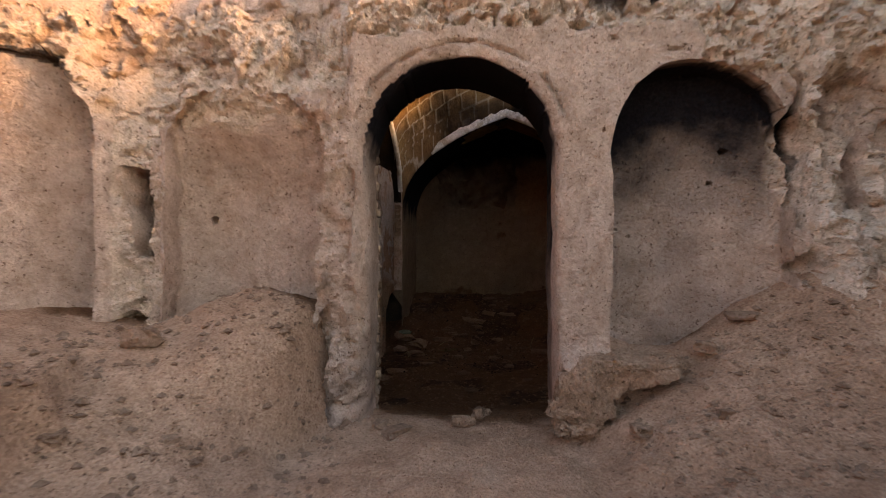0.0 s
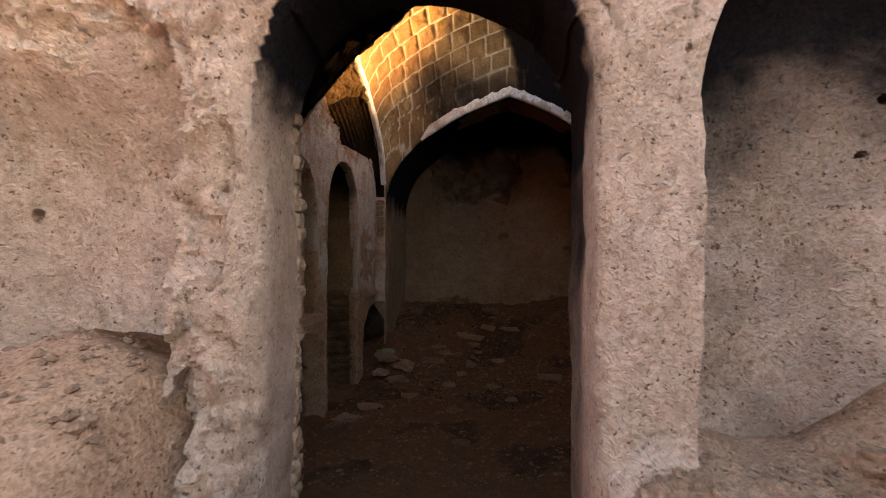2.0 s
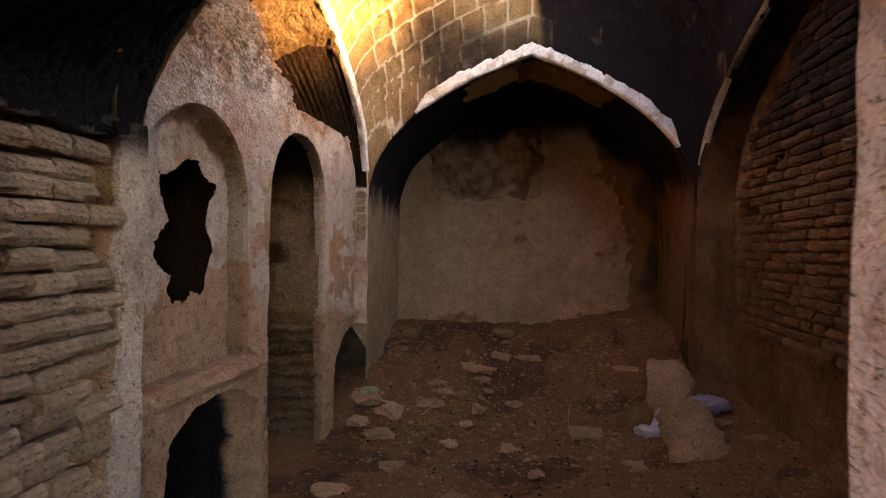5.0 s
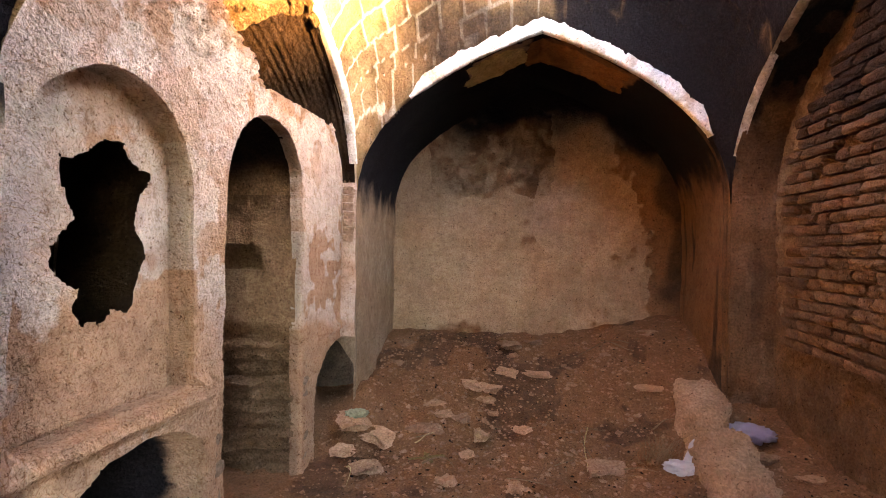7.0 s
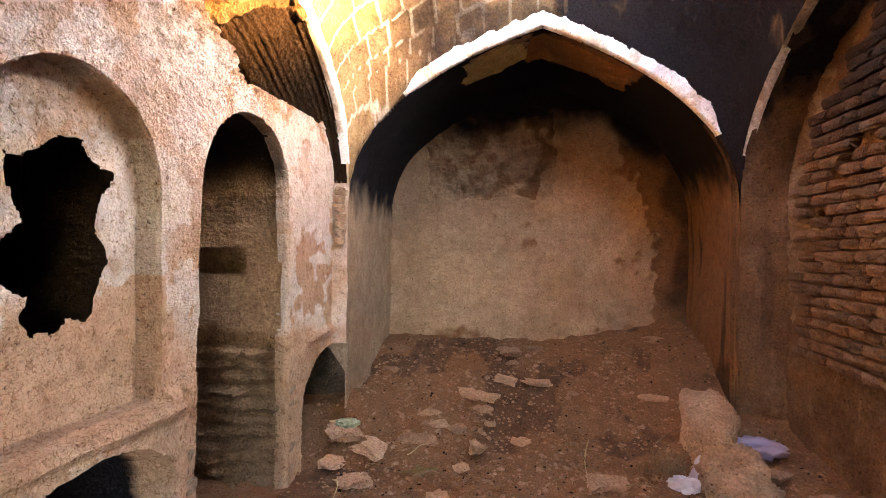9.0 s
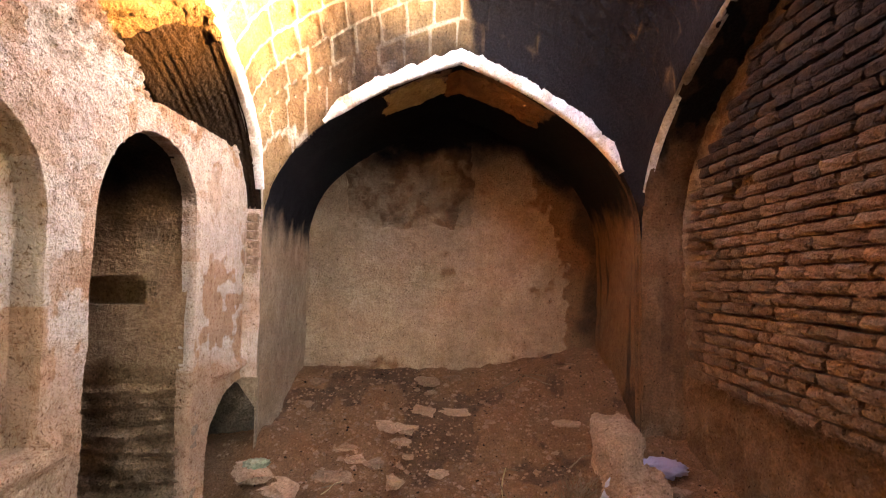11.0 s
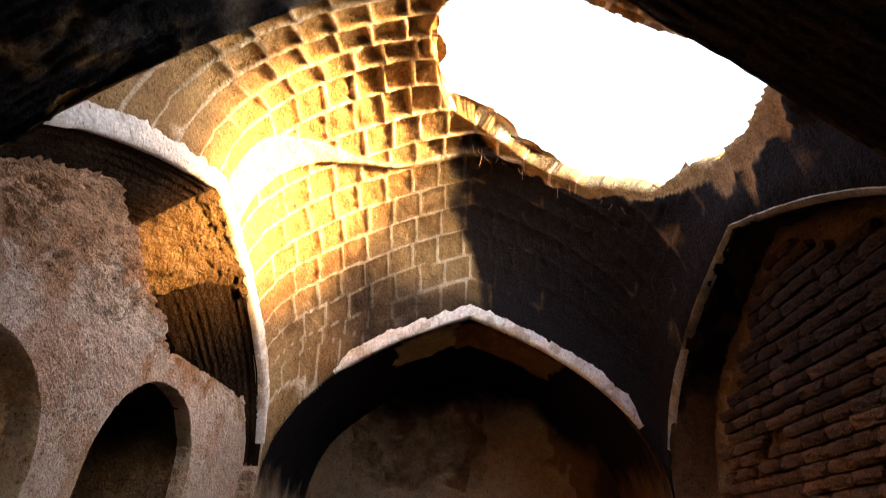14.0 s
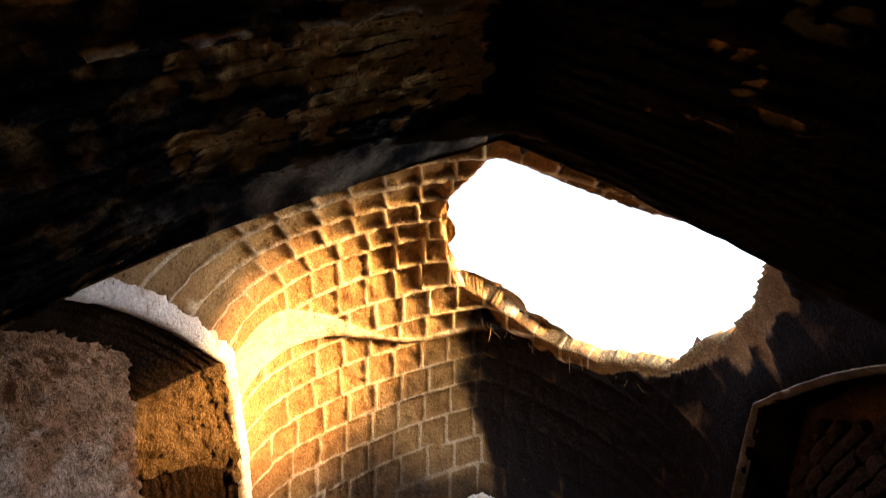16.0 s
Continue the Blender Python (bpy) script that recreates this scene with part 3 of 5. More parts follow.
def bay_bare(p):
    """Bricks from which the black crust has dropped, most of them on one flank below the ridge."""
    h, gap, _ = bay_cells(p)
    n = fbm(p * (0.8, 1.8, 0.8), 2.2, 3, 61)
    ragged = fbm(p, 16.0, 3, 62)
    x, y = p[:, 0] + 0.12 * n, p[:, 1] + 0.03 * n
    weak = smooth(-0.6, -0.3, x) * smooth(0.1, -0.05, x) * smooth(4.44, 4.47, y) * smooth(5.02, 4.9, y)
    main = smooth(-0.06, 0.12, x) * smooth(0.64, 0.5, x) * smooth(4.0, 4.2, y) * smooth(4.98, 4.78, y)
    side = 0.4 * smooth(0.9, 1.1, x) * smooth(1.7, 1.3, x) * smooth(4.3, 4.5, y) * smooth(4.95, 4.8, y)
    return smooth(0.0, 0.3, 0.66 * weak + 1.1 * main + side - 0.42 + 0.16 * h + 0.45 * n + 0.28 * ragged) * smooth(0.0, 0.009, gap)


def bay_lip(p):
    """The broken edge of a plaster coat, running along one course."""
    y = p[:, 1] - 4.455 + 0.03 * fbm(p, 5.0, 4, 68)
    return smooth(0.016, 0.006, np.abs(y)) * smooth(-0.45, -0.3, p[:, 0]) * smooth(0.75, 0.6, p[:, 0]) * smooth(-0.35, -0.1, fbm(p, 9.0, 3, 69))


def bay_skim(p):
    """Grey skim coat left along the edge towards the room."""
    return smooth(4.95, 4.98, p[:, 1] + 0.10 * fbm(p, 5.0, 4, 63)) * smooth(-0.5, -0.3, p[:, 0] + 0.2 * fbm(p, 4.0, 3, 67)) * smooth(0.75, 0.5, p[:, 0])


def bay_lumps(p):
    h, gap, q = bay_cells(p)
    bare = bay_bare(p)
    return (0.018 * h + 0.016 * crumbs(p, 33) + 0.016 * q + 0.012 * smooth(0.010, 0.0, gap) + 0.02 * bare - 0.03 * bay_lip(p)) * (1 - 0.85 * bay_skim(p))


def bay_soot(p):
    open_brick = np.maximum(bay_bare(p), 0.8 * bay_lip(p))
    return np.where(bay_skim(p) > 0.5, 0.58 + 0.35 * fbm(p, 7.0, 4, 64), np.clip(1.2 - 0.38 * smooth(0.72, 0.5, p[:, 0]) * smooth(-0.9, -0.5, p[:, 0]) + 0.3 * fbm(p, 12.0, 3, 66) - 1.6 * open_brick, 0, 1.3))


ENTRANCE_BRICK = earth("entrance_brick", (0.58, 0.345, 0.135), (0.48, 0.275, 0.10), worn=(0.58, 0.48, 0.36), bump=1.5)
bay = barrel("ceiling_entrance", ENTRANCE_BRICK, EL, ER, SL, SR, SPRING - 0.06, 0.012, bay_soot,
             lambda p: np.maximum(0.8 * bay_skim(p), 0.8 * bay_lip(p)), seed=5, step=0.0095, curve=near_profile, turns=380, drop=0.5, crumble=bay_lumps)
structure(bay, "pointed barrel vault, sooty black, plaster flaking from it", "vault")


def bay_side(A, B):
    return lambda s, z, d: (A[0] + (B[0] - A[0]) * (s - A[1]) / (B[1] - A[1]) + d, s, z)


west_low = relief("wall_entrance_west", KAHGEL, (3.8, 5.24, -0.4, 2.12), 0.035, [(box(4.2, 5.1, 0.5, 2.04, 0.03, 5), -0.10, False)],
                  bay_side(SL, EL), 0.01, None,
                  {"worn": lambda s, z, d: (d < -0.02) * 1.0, "soot_shade": lambda s, z, d: 0.25 + 0.5 * smooth(1.9, 2.1, z)}, seed=6)
structure(west_low, "side wall by the entrance with its plaster fallen from the brickwork", "wall")
east_low = relief("wall_entrance_east", RUST, (3.8, 5.22, -0.4, 2.12), 0.05, [], bay_side(SR, ER), 0.012, None,
                  {"worn": lambda s, z, d: 0 * s, "soot_shade": lambda s, z, d: 0.3 + 0 * s}, seed=7)
structure(east_low, "rough mud side wall by the entrance", "wall")

# ---- domical vault with its broken hole ----
NV = 205
uu, vv = np.meshgrid(np.linspace(0, 1, NV), np.linspace(0, 1, NV), indexing="ij")


def vault_xy(u, v):
    n, f = NL + (NR - NL) * u[..., None], FL + (FR - FL) * u[..., None]
    return n + (f - n) * v[..., None]


def vault_z(u, v):
    z = profile(u) + profile(v) - SPRING
    top = 5.12
    k = 0.10
    return -k * np.logaddexp(-z / k, -top / k)


# the break in the vault, seen in plan
HOLE = corners([(0.44, 6.46), (0.54, 6.26), (0.74, 5.88), (0.86, 5.83), (1.27, 5.91), (1.69, 5.93), (2.28, 5.77), (2.42, 6.23), (2.52, 6.74), (2.34, 7.33), (1.93, 7.60), (1.49, 7.63), (1.01, 7.47), (0.64, 7.22), (0.53, 6.92)], 0.016, 6.0, 21)


# the sheet's vertices beside the break are drawn onto its outline
_xy = vault_xy(uu, vv)
_r, _e = HOLE(_xy[..., 0], _xy[..., 1]), 2e-3
_gu = (HOLE(*np.moveaxis(vault_xy(uu + _e, vv), -1, 0)) - HOLE(*np.moveaxis(vault_xy(uu - _e, vv), -1, 0))) / (2 * _e)
_gv = (HOLE(*np.moveaxis(vault_xy(uu, vv + _e), -1, 0)) - HOLE(*np.moveaxis(vault_xy(uu, vv - _e), -1, 0))) / (2 * _e)
_g2 = np.maximum(_gu ** 2 + _gv ** 2, 9.0)
_su, _sv = -_r * _gu / _g2, -_r * _gv / _g2
_near = np.hypot(_su, _sv) < 0.45 / (NV - 1)
P_even = np.concatenate([_xy, vault_z(uu, vv)[..., None]], -1)
uu, vv = np.where(_near, uu + _su, uu), np.where(_near, vv + _sv, vv)

line_v = np.linspace(0, 1, NV)
prof = np.stack([line_v * 3.61, vault_z(np.full(NV, 0.5), line_v)], 1)
arc = np.concatenate([[0], np.cumsum(np.hypot(*np.diff(prof, axis=0).T))])
arc_u = np.concatenate([[0], np.cumsum(np.hypot(np.diff(line_v * 3.48), np.diff(vault_z(line_v, np.full(NV, 0.5)))))])
level = np.where(vv > 0.5, 0.05 * np.exp(-uu / 0.09) * smooth(0.5, 0.68, vv), 0.0)
U, V = np.interp(uu, line_v, arc_u), np.interp(np.minimum(vv + level, 1.2), np.append(line_v, 1.2), np.append(arc, arc[-1] + 1.2))
vxy = vault_xy(uu, vv)
P0 = np.concatenate([vxy, vault_z(uu, vv)[..., None]], -1)
BR = 0.245
wob = 0.009 * fbm(np.stack([U.ravel(), V.ravel(), 0 * U.ravel()], 1), 3.0, 3, 40).reshape(U.shape)
row = np.floor((V + wob) / BR)
fu, fv = np.mod(U + wob + 0.035 * np.mod(row * 7, 3), BR), np.mod(V + wob, BR)
edge = np.minimum(np.minimum(fu, BR - fu), np.minimum(fv, BR - fv))
mortar = smooth(0.022, 0.008, edge)
band_foot = 0.61 + 0.13 * smooth(0.0, 0.36, uu) - 0.03 * smooth(0.5, 0.75, uu)
band_head = band_foot - 0.009 - 0.08 * smooth(0.25, 0.01, uu)
band = smooth(0.006, -0.002, np.maximum(vv - band_foot, band_head - vv) + 0.004 * wob / 0.009) * smooth(0.66, 0.6, uu)
mortar = np.maximum(mortar * (1 - 0.6 * band), 0.97 * band)
rim = HOLE(vxy[..., 0], vxy[..., 1])
n4 = fbm(P0.reshape(-1, 3), 4.0, 3, 44).reshape(U.shape)
black = smooth(-0.07, 0.2, vxy[..., 0] - 0.72 - 0.3 * smooth(8.1, 8.6, vxy[..., 1]) + 0.03 * n4) * smooth(0.10, 0.16, (rim + 0.04 * n4) * (1 + 1.3 * smooth(1.9, 2.4, vxy[..., 0])) - 0.06 * np.exp(-((vxy[..., 0] - 2.5) ** 2 + (vxy[..., 1] - 7.24) ** 2) / 0.012))
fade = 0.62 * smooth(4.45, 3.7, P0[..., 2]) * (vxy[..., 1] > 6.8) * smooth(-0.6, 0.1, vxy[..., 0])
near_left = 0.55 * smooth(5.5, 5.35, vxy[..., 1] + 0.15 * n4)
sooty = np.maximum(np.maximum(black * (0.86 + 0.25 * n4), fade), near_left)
spall = smooth(0.13, 0.09, rim + 0.04 * n4) * smooth(1.9, 2.2, vxy[..., 0]) * (1 - black)
plastered = np.maximum(0.4 * np.maximum(black, near_left), 0.9 * spall)
du = np.gradient(P_even, axis=0)
dv = np.gradient(P_even, axis=1)
nrm = np.cross(du, dv)
nrm /= np.maximum(np.linalg.norm(nrm, axis=-1, keepdims=True), 1e-9)
nrm *= np.sign(nrm[..., 2:3] + 1e-9)
upper = smooth(4.75, 4.95, P0[..., 2])
deep = (0.022 * (1 + 1.3 * smooth(0.55, 0.3, vv)) + 0.06 * upper * smooth(-0.6, 0.2, n4)) * (1 - mortar) * (1 - plastered)
deep = deep * smooth(0.0, 0.04, np.minimum(np.minimum(uu, 1 - uu), np.minimum(vv, 1 - vv)))
deep = deep + 0.05 * smooth(-0.004, 0.008, vv - band_foot) * smooth(0.72, 0.6, uu) * smooth(1.0, 0.85, vv)
deep = deep + 0.012 * fbm(P0.reshape(-1, 3), 14.0, 3, 50).reshape(U.shape) * (1 - 0.5 * plastered)
deep = deep * smooth(0.0, 0.12, rim) + 0.025 * spall
PV = P0 + nrm * deep[..., None]
open_c = HOLE((vxy[:-1, :-1, 0] + vxy[1:, 1:, 0]) / 2, (vxy[:-1, :-1, 1] + vxy[1:, 1:, 1]) / 2) < 0
vault = grid_object("ceiling", ADOBE, PV, {"worn": mortar * 0.8 * (1 - 0.7 * black) * (1 - spall), "soot_shade": sooty * 1.15 - 0.14 * mortar * black}, ~open_c)
md = vault.modifiers.new("thickness", "SOLIDIFY")
md.thickness, md.offset = 0.24, 1.0
edge_group = vault.vertex_groups.new(name="rim")
edge_group.add([int(k) for k in np.flatnonzero(rim.ravel() < 0.35)], 1.0, "REPLACE")
md.vertex_group, md.thickness_vertex_group = "rim", 0.06
structure(vault, "domical vault of square adobe bricks, half sooty, broken through", "vault")


su = np.linspace(0, 1, 120)
sp_rows = np.stack([np.stack([NL[0] + (NR[0] - NL[0]) * su, 0 * su + 5.226, near_profile(su) + (vault_z(su, 0.048 + 0 * su) + 0.04 - near_profile(su)) * q], 1) for q in np.linspace(0, 1, 9)], 1)
structure(grid_object("wall_entrance_spandrel", ADOBE, shake(sp_rows.reshape(-1, 3), 0.008, 5.0, 3, 4).reshape(sp_rows.shape), {"worn": 0.4 + 0 * sp_rows[..., 0], "soot_shade": 0.28 + 0 * sp_rows[..., 0]}), "sooty spandrel over the entrance arch", "wall")


def rib(name, A, B, width, u0, u1, towards, material, label, soot_shade=0.0):
    """A plaster edge along an arch."""
    n = 900
    u = np.linspace(u0, u1, n)
    x, y = A[0] + (B[0] - A[0]) * u, A[1] + (B[1] - A[1]) * u
    z = profile(u)
    tx = np.gradient(u * np.hypot(*(B - A)))
    tz = np.gradient(z)
    ln = np.hypot(tx, tz)
    along = (B - A) / np.hypot(*(B - A))
    ns, nz = -tz / ln, tx / ln
    sec = [(-0.05, -0.012), (0.008, -0.014), (0.016, 0.012), (0.02, width * 0.35), (0.018, width * 0.7), (0.010, width * 0.92), (-0.03, width)]
    rows = []
    taper = smooth(0, 0.05, u - u0) * smooth(0, 0.05, u1 - u) * 0.75 + 0.25
    for k, (d, w) in enumerate(sec):
        edge = fbm(np.stack([u * 55, 0 * u + k * 0.25, 0 * u], 1), 1.0, 5, 7, 0.62) * 0.5 + fbm(np.stack([u * 8, 0 * u, 0 * u], 1), 1.0, 2, 8) * 0.3
        wv = w * taper * (1 + 0.3 * edge * (k > 3)) + (0.010 * edge if k in (1, 2) else 0)
        rows.append(np.stack([x + along[0] * ns * wv + towards[0] * d, y + along[1] * ns * wv + towards[1] * d, z + nz * wv], 1))
    G = np.stack(rows, 1)
    G = shake(G.reshape(-1, 3), 0.0022, 45.0, 3, 9).reshape(G.shape)
    dirt = smooth(0.0, 0.6, fbm(G.reshape(-1, 3), 7.0, 4, 14)).reshape(G.shape[:2]) * 0.62
    return structure(grid_object(name, material, G, {"soot_shade": soot_shade + 0 * G[..., 0], "worn": dirt}), label, "trim")


rib("trim_far_arch", FL, FR, 0.12, 0.145, 0.945, (0, -1), WHITE, "white gypsum edging of the far pointed arch")
rib("trim_left_arch", NL, FL, 0.13, 0.05, 0.985, (1, 0), WHITE, "white gypsum edging of the side arch")
rib("trim_right_arch", NR, FR, 0.022, 0.05, 0.80, (-1, 0), WHITE, "thin grey gypsum edging of the side arch", 0.55)
rib("trim_right_arch_foot", NR, FR, 0.018, 0.795, 0.975, (-1, 0), WHITE, "thin whitish gypsum edging at the foot of the side arch", 0.2)

# ---- side arches and far alcove ----
def soffit_gold(p):
    n = 0.09 * fbm(p, 4.0, 4, 2)
    return smooth(-0.02, 0.02, p[:, 2] + n - 3.17 - 0.5 * (p[:, 1] - 7.34)) * smooth(6.75, 6.85, p[:, 1])


soff_l = barrel("ceiling_left_arch", SOOTY, NL, FL, NL + (-0.8, 0.1), FL + (-0.8, 0.1), 2.04, lambda p: 0.006 + 0.015 * soffit_gold(p), None, soffit_gold, flute=0.019, step=0.009, seed=15, turns=330, pitch=0.042, drop=0.4, smear=soffit_gold, crumble=lambda p: soffit_gold(p) * (0.018 * crumbs(p * (0.8, 1.0, 0.5), 45) + 0.022 * fbm(p * (1.0, 7.0, 0.9), 2.2, 3, 46)))
structure(soff_l, "dark fluted soffit of the side arch with plaster remains", "vault")
soff_r = barrel("ceiling_right_arch", RUST, NR, FR, NR + (0.6, -0.08), FR + (0.6, -0.08), -0.4, 0.015, lambda p: 0.66 * smooth(2.6, 3.3, p[:, 2] + 0.3 * fbm(p * (1, 1, 0.4), 4.0, 4, 53)) + 0.4 * smooth(0.0, 0.5, fbm(p * (2, 2, 0.5), 3.0, 4, 54)), lambda p: 0.42 * smooth(0.1, 0.5, fbm(p * (1.5, 1.5, 0.6), 5.0, 4, 55)), seed=16, step=0.025, crumble=lambda p: 0.018 * crumbs(p, 71))
structure(soff_r, "rust-brown soffit of the side arch, sooty above", "vault")
def alcove_bare(p):
    """Where plaster has dropped from the soffit: tan brick to one side, brown mud to the other."""
    u = (p[:, 0] + 0.6) / 3.5 + 0.012 * fbm(p, 9.0, 3, 63)
    v = p[:, 1] + 0.05 * fbm(p, 7.0, 3, 64)
    band = smooth(8.74, 8.77, v) * (p[:, 2] > 3)
    return band * smooth(0.27, 0.28, u) * smooth(0.46, 0.42, u) * smooth(9.4, 9.36, v), band * smooth(0.47, 0.5, u) * smooth(0.74, 0.73, u) * smooth(9.5, 9.42, v)


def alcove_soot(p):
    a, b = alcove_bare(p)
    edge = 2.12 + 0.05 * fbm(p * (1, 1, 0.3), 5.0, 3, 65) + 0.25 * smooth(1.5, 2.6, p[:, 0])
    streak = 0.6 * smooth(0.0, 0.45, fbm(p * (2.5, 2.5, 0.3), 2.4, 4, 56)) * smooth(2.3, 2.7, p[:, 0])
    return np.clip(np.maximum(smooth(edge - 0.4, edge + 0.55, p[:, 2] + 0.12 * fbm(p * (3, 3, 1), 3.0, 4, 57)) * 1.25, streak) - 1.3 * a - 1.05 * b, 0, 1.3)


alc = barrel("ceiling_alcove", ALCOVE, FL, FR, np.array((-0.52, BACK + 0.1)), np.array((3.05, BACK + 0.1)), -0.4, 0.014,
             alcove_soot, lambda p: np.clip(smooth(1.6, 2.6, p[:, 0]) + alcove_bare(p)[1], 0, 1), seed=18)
structure(alc, "pointed barrel vault of the alcove, sooty black", "vault")

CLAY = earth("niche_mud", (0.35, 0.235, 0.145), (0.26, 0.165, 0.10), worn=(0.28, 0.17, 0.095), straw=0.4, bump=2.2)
GOLD = earth("tan_plaster", (0.62, 0.45, 0.20), (0.5, 0.34, 0.14), soot_shade=None, bump=1.0)
BROWN = earth("brown_mud", (0.30, 0.14, 0.05), (0.22, 0.1, 0.036), soot_shade=None, bump=0.7)


def soffit_patch(name, u0, u1, y0, y1, material, seed, label):
    """A ragged sheet of plaster left under the alcove vault."""
    u, y = np.meshgrid(np.linspace(u0 - 0.03, u1 + 0.03, 90), np.linspace(y0 - 0.06, y1 + 0.06, 70), indexing="ij")
    q = (y - 8.66) / (BACK + 0.1 - 8.66)
    x = (FL[0] + (-0.52 - FL[0]) * q) + u * (3.46 + 0.11 * q)
    z = profile(u) - 0.022 + 0.012 * fbm(np.stack([x.ravel() * 2, y.ravel(), 0 * x.ravel()], 1), 9.0, 3, seed).reshape(x.shape)
    n = fbm(np.stack([x.ravel(), y.ravel(), 0 * x.ravel()], 1), 6.0, 4, seed + 3).reshape(x.shape)
    inside = np.minimum(np.minimum(u - u0, u1 - u) * 3.5, np.minimum(y - y0, y1 - y)) + 0.045 * n
    ob = grid_object(name, material, np.stack([x, y, z], -1), None, inside[:-1, :-1] > 0)
    return structure(ob, label, "plaster")


soffit_patch("plaster_alcove_tan", 0.285, 0.45, 8.78, 9.3, GOLD, 5, "tan plaster remains under the sooty alcove vault")
soffit_patch("plaster_alcove_brown", 0.46, 0.735, 8.8, 9.4, BROWN, 15, "brown mud plaster remains under the alcove vault")

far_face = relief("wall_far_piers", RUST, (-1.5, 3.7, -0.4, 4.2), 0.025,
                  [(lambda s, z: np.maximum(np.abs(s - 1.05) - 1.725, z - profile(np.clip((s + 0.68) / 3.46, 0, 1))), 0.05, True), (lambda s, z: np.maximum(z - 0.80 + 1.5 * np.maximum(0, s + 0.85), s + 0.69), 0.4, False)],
                  # The recess by the corner niche is darkened with depth as painted shade.
                  lambda s, z, d: (s, 8.665 + d + 0.07 * (s > 2.5), z), 0.012, None, {"soot_shade": lambda s, z, d: 0.6 * smooth(0.1, 0.4, d) + 0.5 * smooth(2.0, 2.3, z), "worn": lambda s, z, d: smooth(0, -0.5, s)})
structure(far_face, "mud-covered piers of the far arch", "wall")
structure(relief("wall_far_pier_left", KAHGEL, (-1.4, -0.672, 0.82, 2.26), 0.03, [], lambda s, z, d: (s, 8.64 + d, z), 0.007, None,
                 {"worn": lambda s, z, d: 0.5 + 0.3 * fbm(xyz(s, z), 3.0, 3, 24), "soot_shade": lambda s, z, d: 0 * s}, seed=26), "plastered edge of the far pier beside the side wall", "wall")

FISSURE = blob([(2.66, 1.75, 0.05, 0.2), (2.62, 1.5, 0.035, 0.2), (2.7, 1.3, 0.06, 0.12)], 0.03, 7.0, 23)
PATCH = box(-0.09, 1.46, 2.3, 3.4, rag=0.05, seed=8)


def back_soot(s, z, d):
    n = fbm(xyz(s, z), 2.6, 4, 66)
    top = smooth(2.85, 3.5, z + 0.5 * smooth(1.9, 2.7, s) + 0.12 * n)
    rough_patch = (0.37 + 0.1 * n) * (d > 0.008) * (s < 2.0) * smooth(2.28, 2.42, z + 0.05 * n)
    side = 0.6 * smooth(2.66, 2.95, s + 0.4 * smooth(2.0, 3.0, z) + 0.14 * n) * smooth(0.3, 1.2, z)
    return np.clip(np.maximum(np.maximum(top, rough_patch), side), 0, 1)


def back_worn(s, z, d):
    """Brown stains: up the far side, along the foot, in runs down the plaster, and round a paler island of skim coat."""
    n, fine = fbm(xyz(s, z), 2.0, 4, 68), fbm(xyz(s, z), 9.0, 3, 78)
    island = np.hypot((s - 1.9) / 0.75, (z - 2.05) / 0.62) - 1 + 0.25 * n + 0.06 * fine
    side = smooth(2.56, 2.78, s + 0.45 * smooth(2.0, 3.0, z) + 0.22 * n + 0.05 * fine)
    runs = 0.16 * smooth(0.05, 0.4, fbm(xyz(s * 3.4, z * 0.35), 1.4, 4, 69)) * smooth(2.2, 1.6, z)
    foot = 0.3 * smooth(0.95, 0.6, z + 0.12 * n)
    halo = 0.25 * smooth(0.0, 0.05, island) * smooth(0.5, 0.2, island) * smooth(1.4, 1.7, z)
    return np.clip(np.maximum(side, runs + foot + halo) + 0.28 * fine + 0.45 * (d > 0.008) * (z > 2.2) * (s < 2.0), 0, 1) * np.where(island < 0, 0.25, 1.0)


back = relief("wall_back", ALCOVE, (-0.9, 3.6, -0.2, 4.0), 0.02, [(FISSURE, 0.07, False), (PATCH, lambda S, Z: 0.026 + 0.016 * fbm(xyz(S * 1.2, Z * 7.0), 2.0, 4, 88).reshape(S.shape), False)],
              lambda s, z, d: (s, BACK + d, z), lambda s, z, d: 0.007 + 0.035 * (d > 0.008) + 0.03 * smooth(0.75, 0.6, z),
              lambda S, Z: -0.012 * smooth(0.0, 0.02, Z - 1.75 - 0.22 * np.sin(2.2 * S + 2.2) - 0.05 * fbm(xyz(S, Z), 4.0, 3, 67).reshape(S.shape)) * smooth(0.6, 0.8, S) * smooth(2.5, 2.3, S),
              {"soot_shade": back_soot, "worn": back_worn}, seed=25,
              crumble=lambda s, z, d: 0.003 + 0.026 * (d > 0.008) * (z > 2.2) * (s < 2.0))
structure(back, "stained plaster back wall of the alcove", "wall")

# ---- left wall ----
PANEL = arch(5.95, 0.49, 0.92, 1.88, 2.41, rag=0.01, seed=41)
BROKEN = corners([(5.79, 2.02), (5.91, 2.03), (6.01, 2.11), (6.12, 2.12), (6.16, 2.03), (6.28, 2.0), (6.27, 1.92), (6.19, 1.83), (6.20, 1.72), (6.28, 1.6), (6.21, 1.45), (6.16, 1.32), (6.08, 1.36), (5.90, 1.3), (5.87, 1.45), (5.75, 1.56), (5.74, 1.64), (5.85, 1.76), (5.81, 1.9)], 0.02, 13.0, 42)
LOW = arch(6.05, 0.46, -0.6, 0.52, 0.79, rag=0.02, seed=43)
TALL = arch(7.27, 0.53, -0.6, 1.97, 2.53, rag=0.012, seed=44)
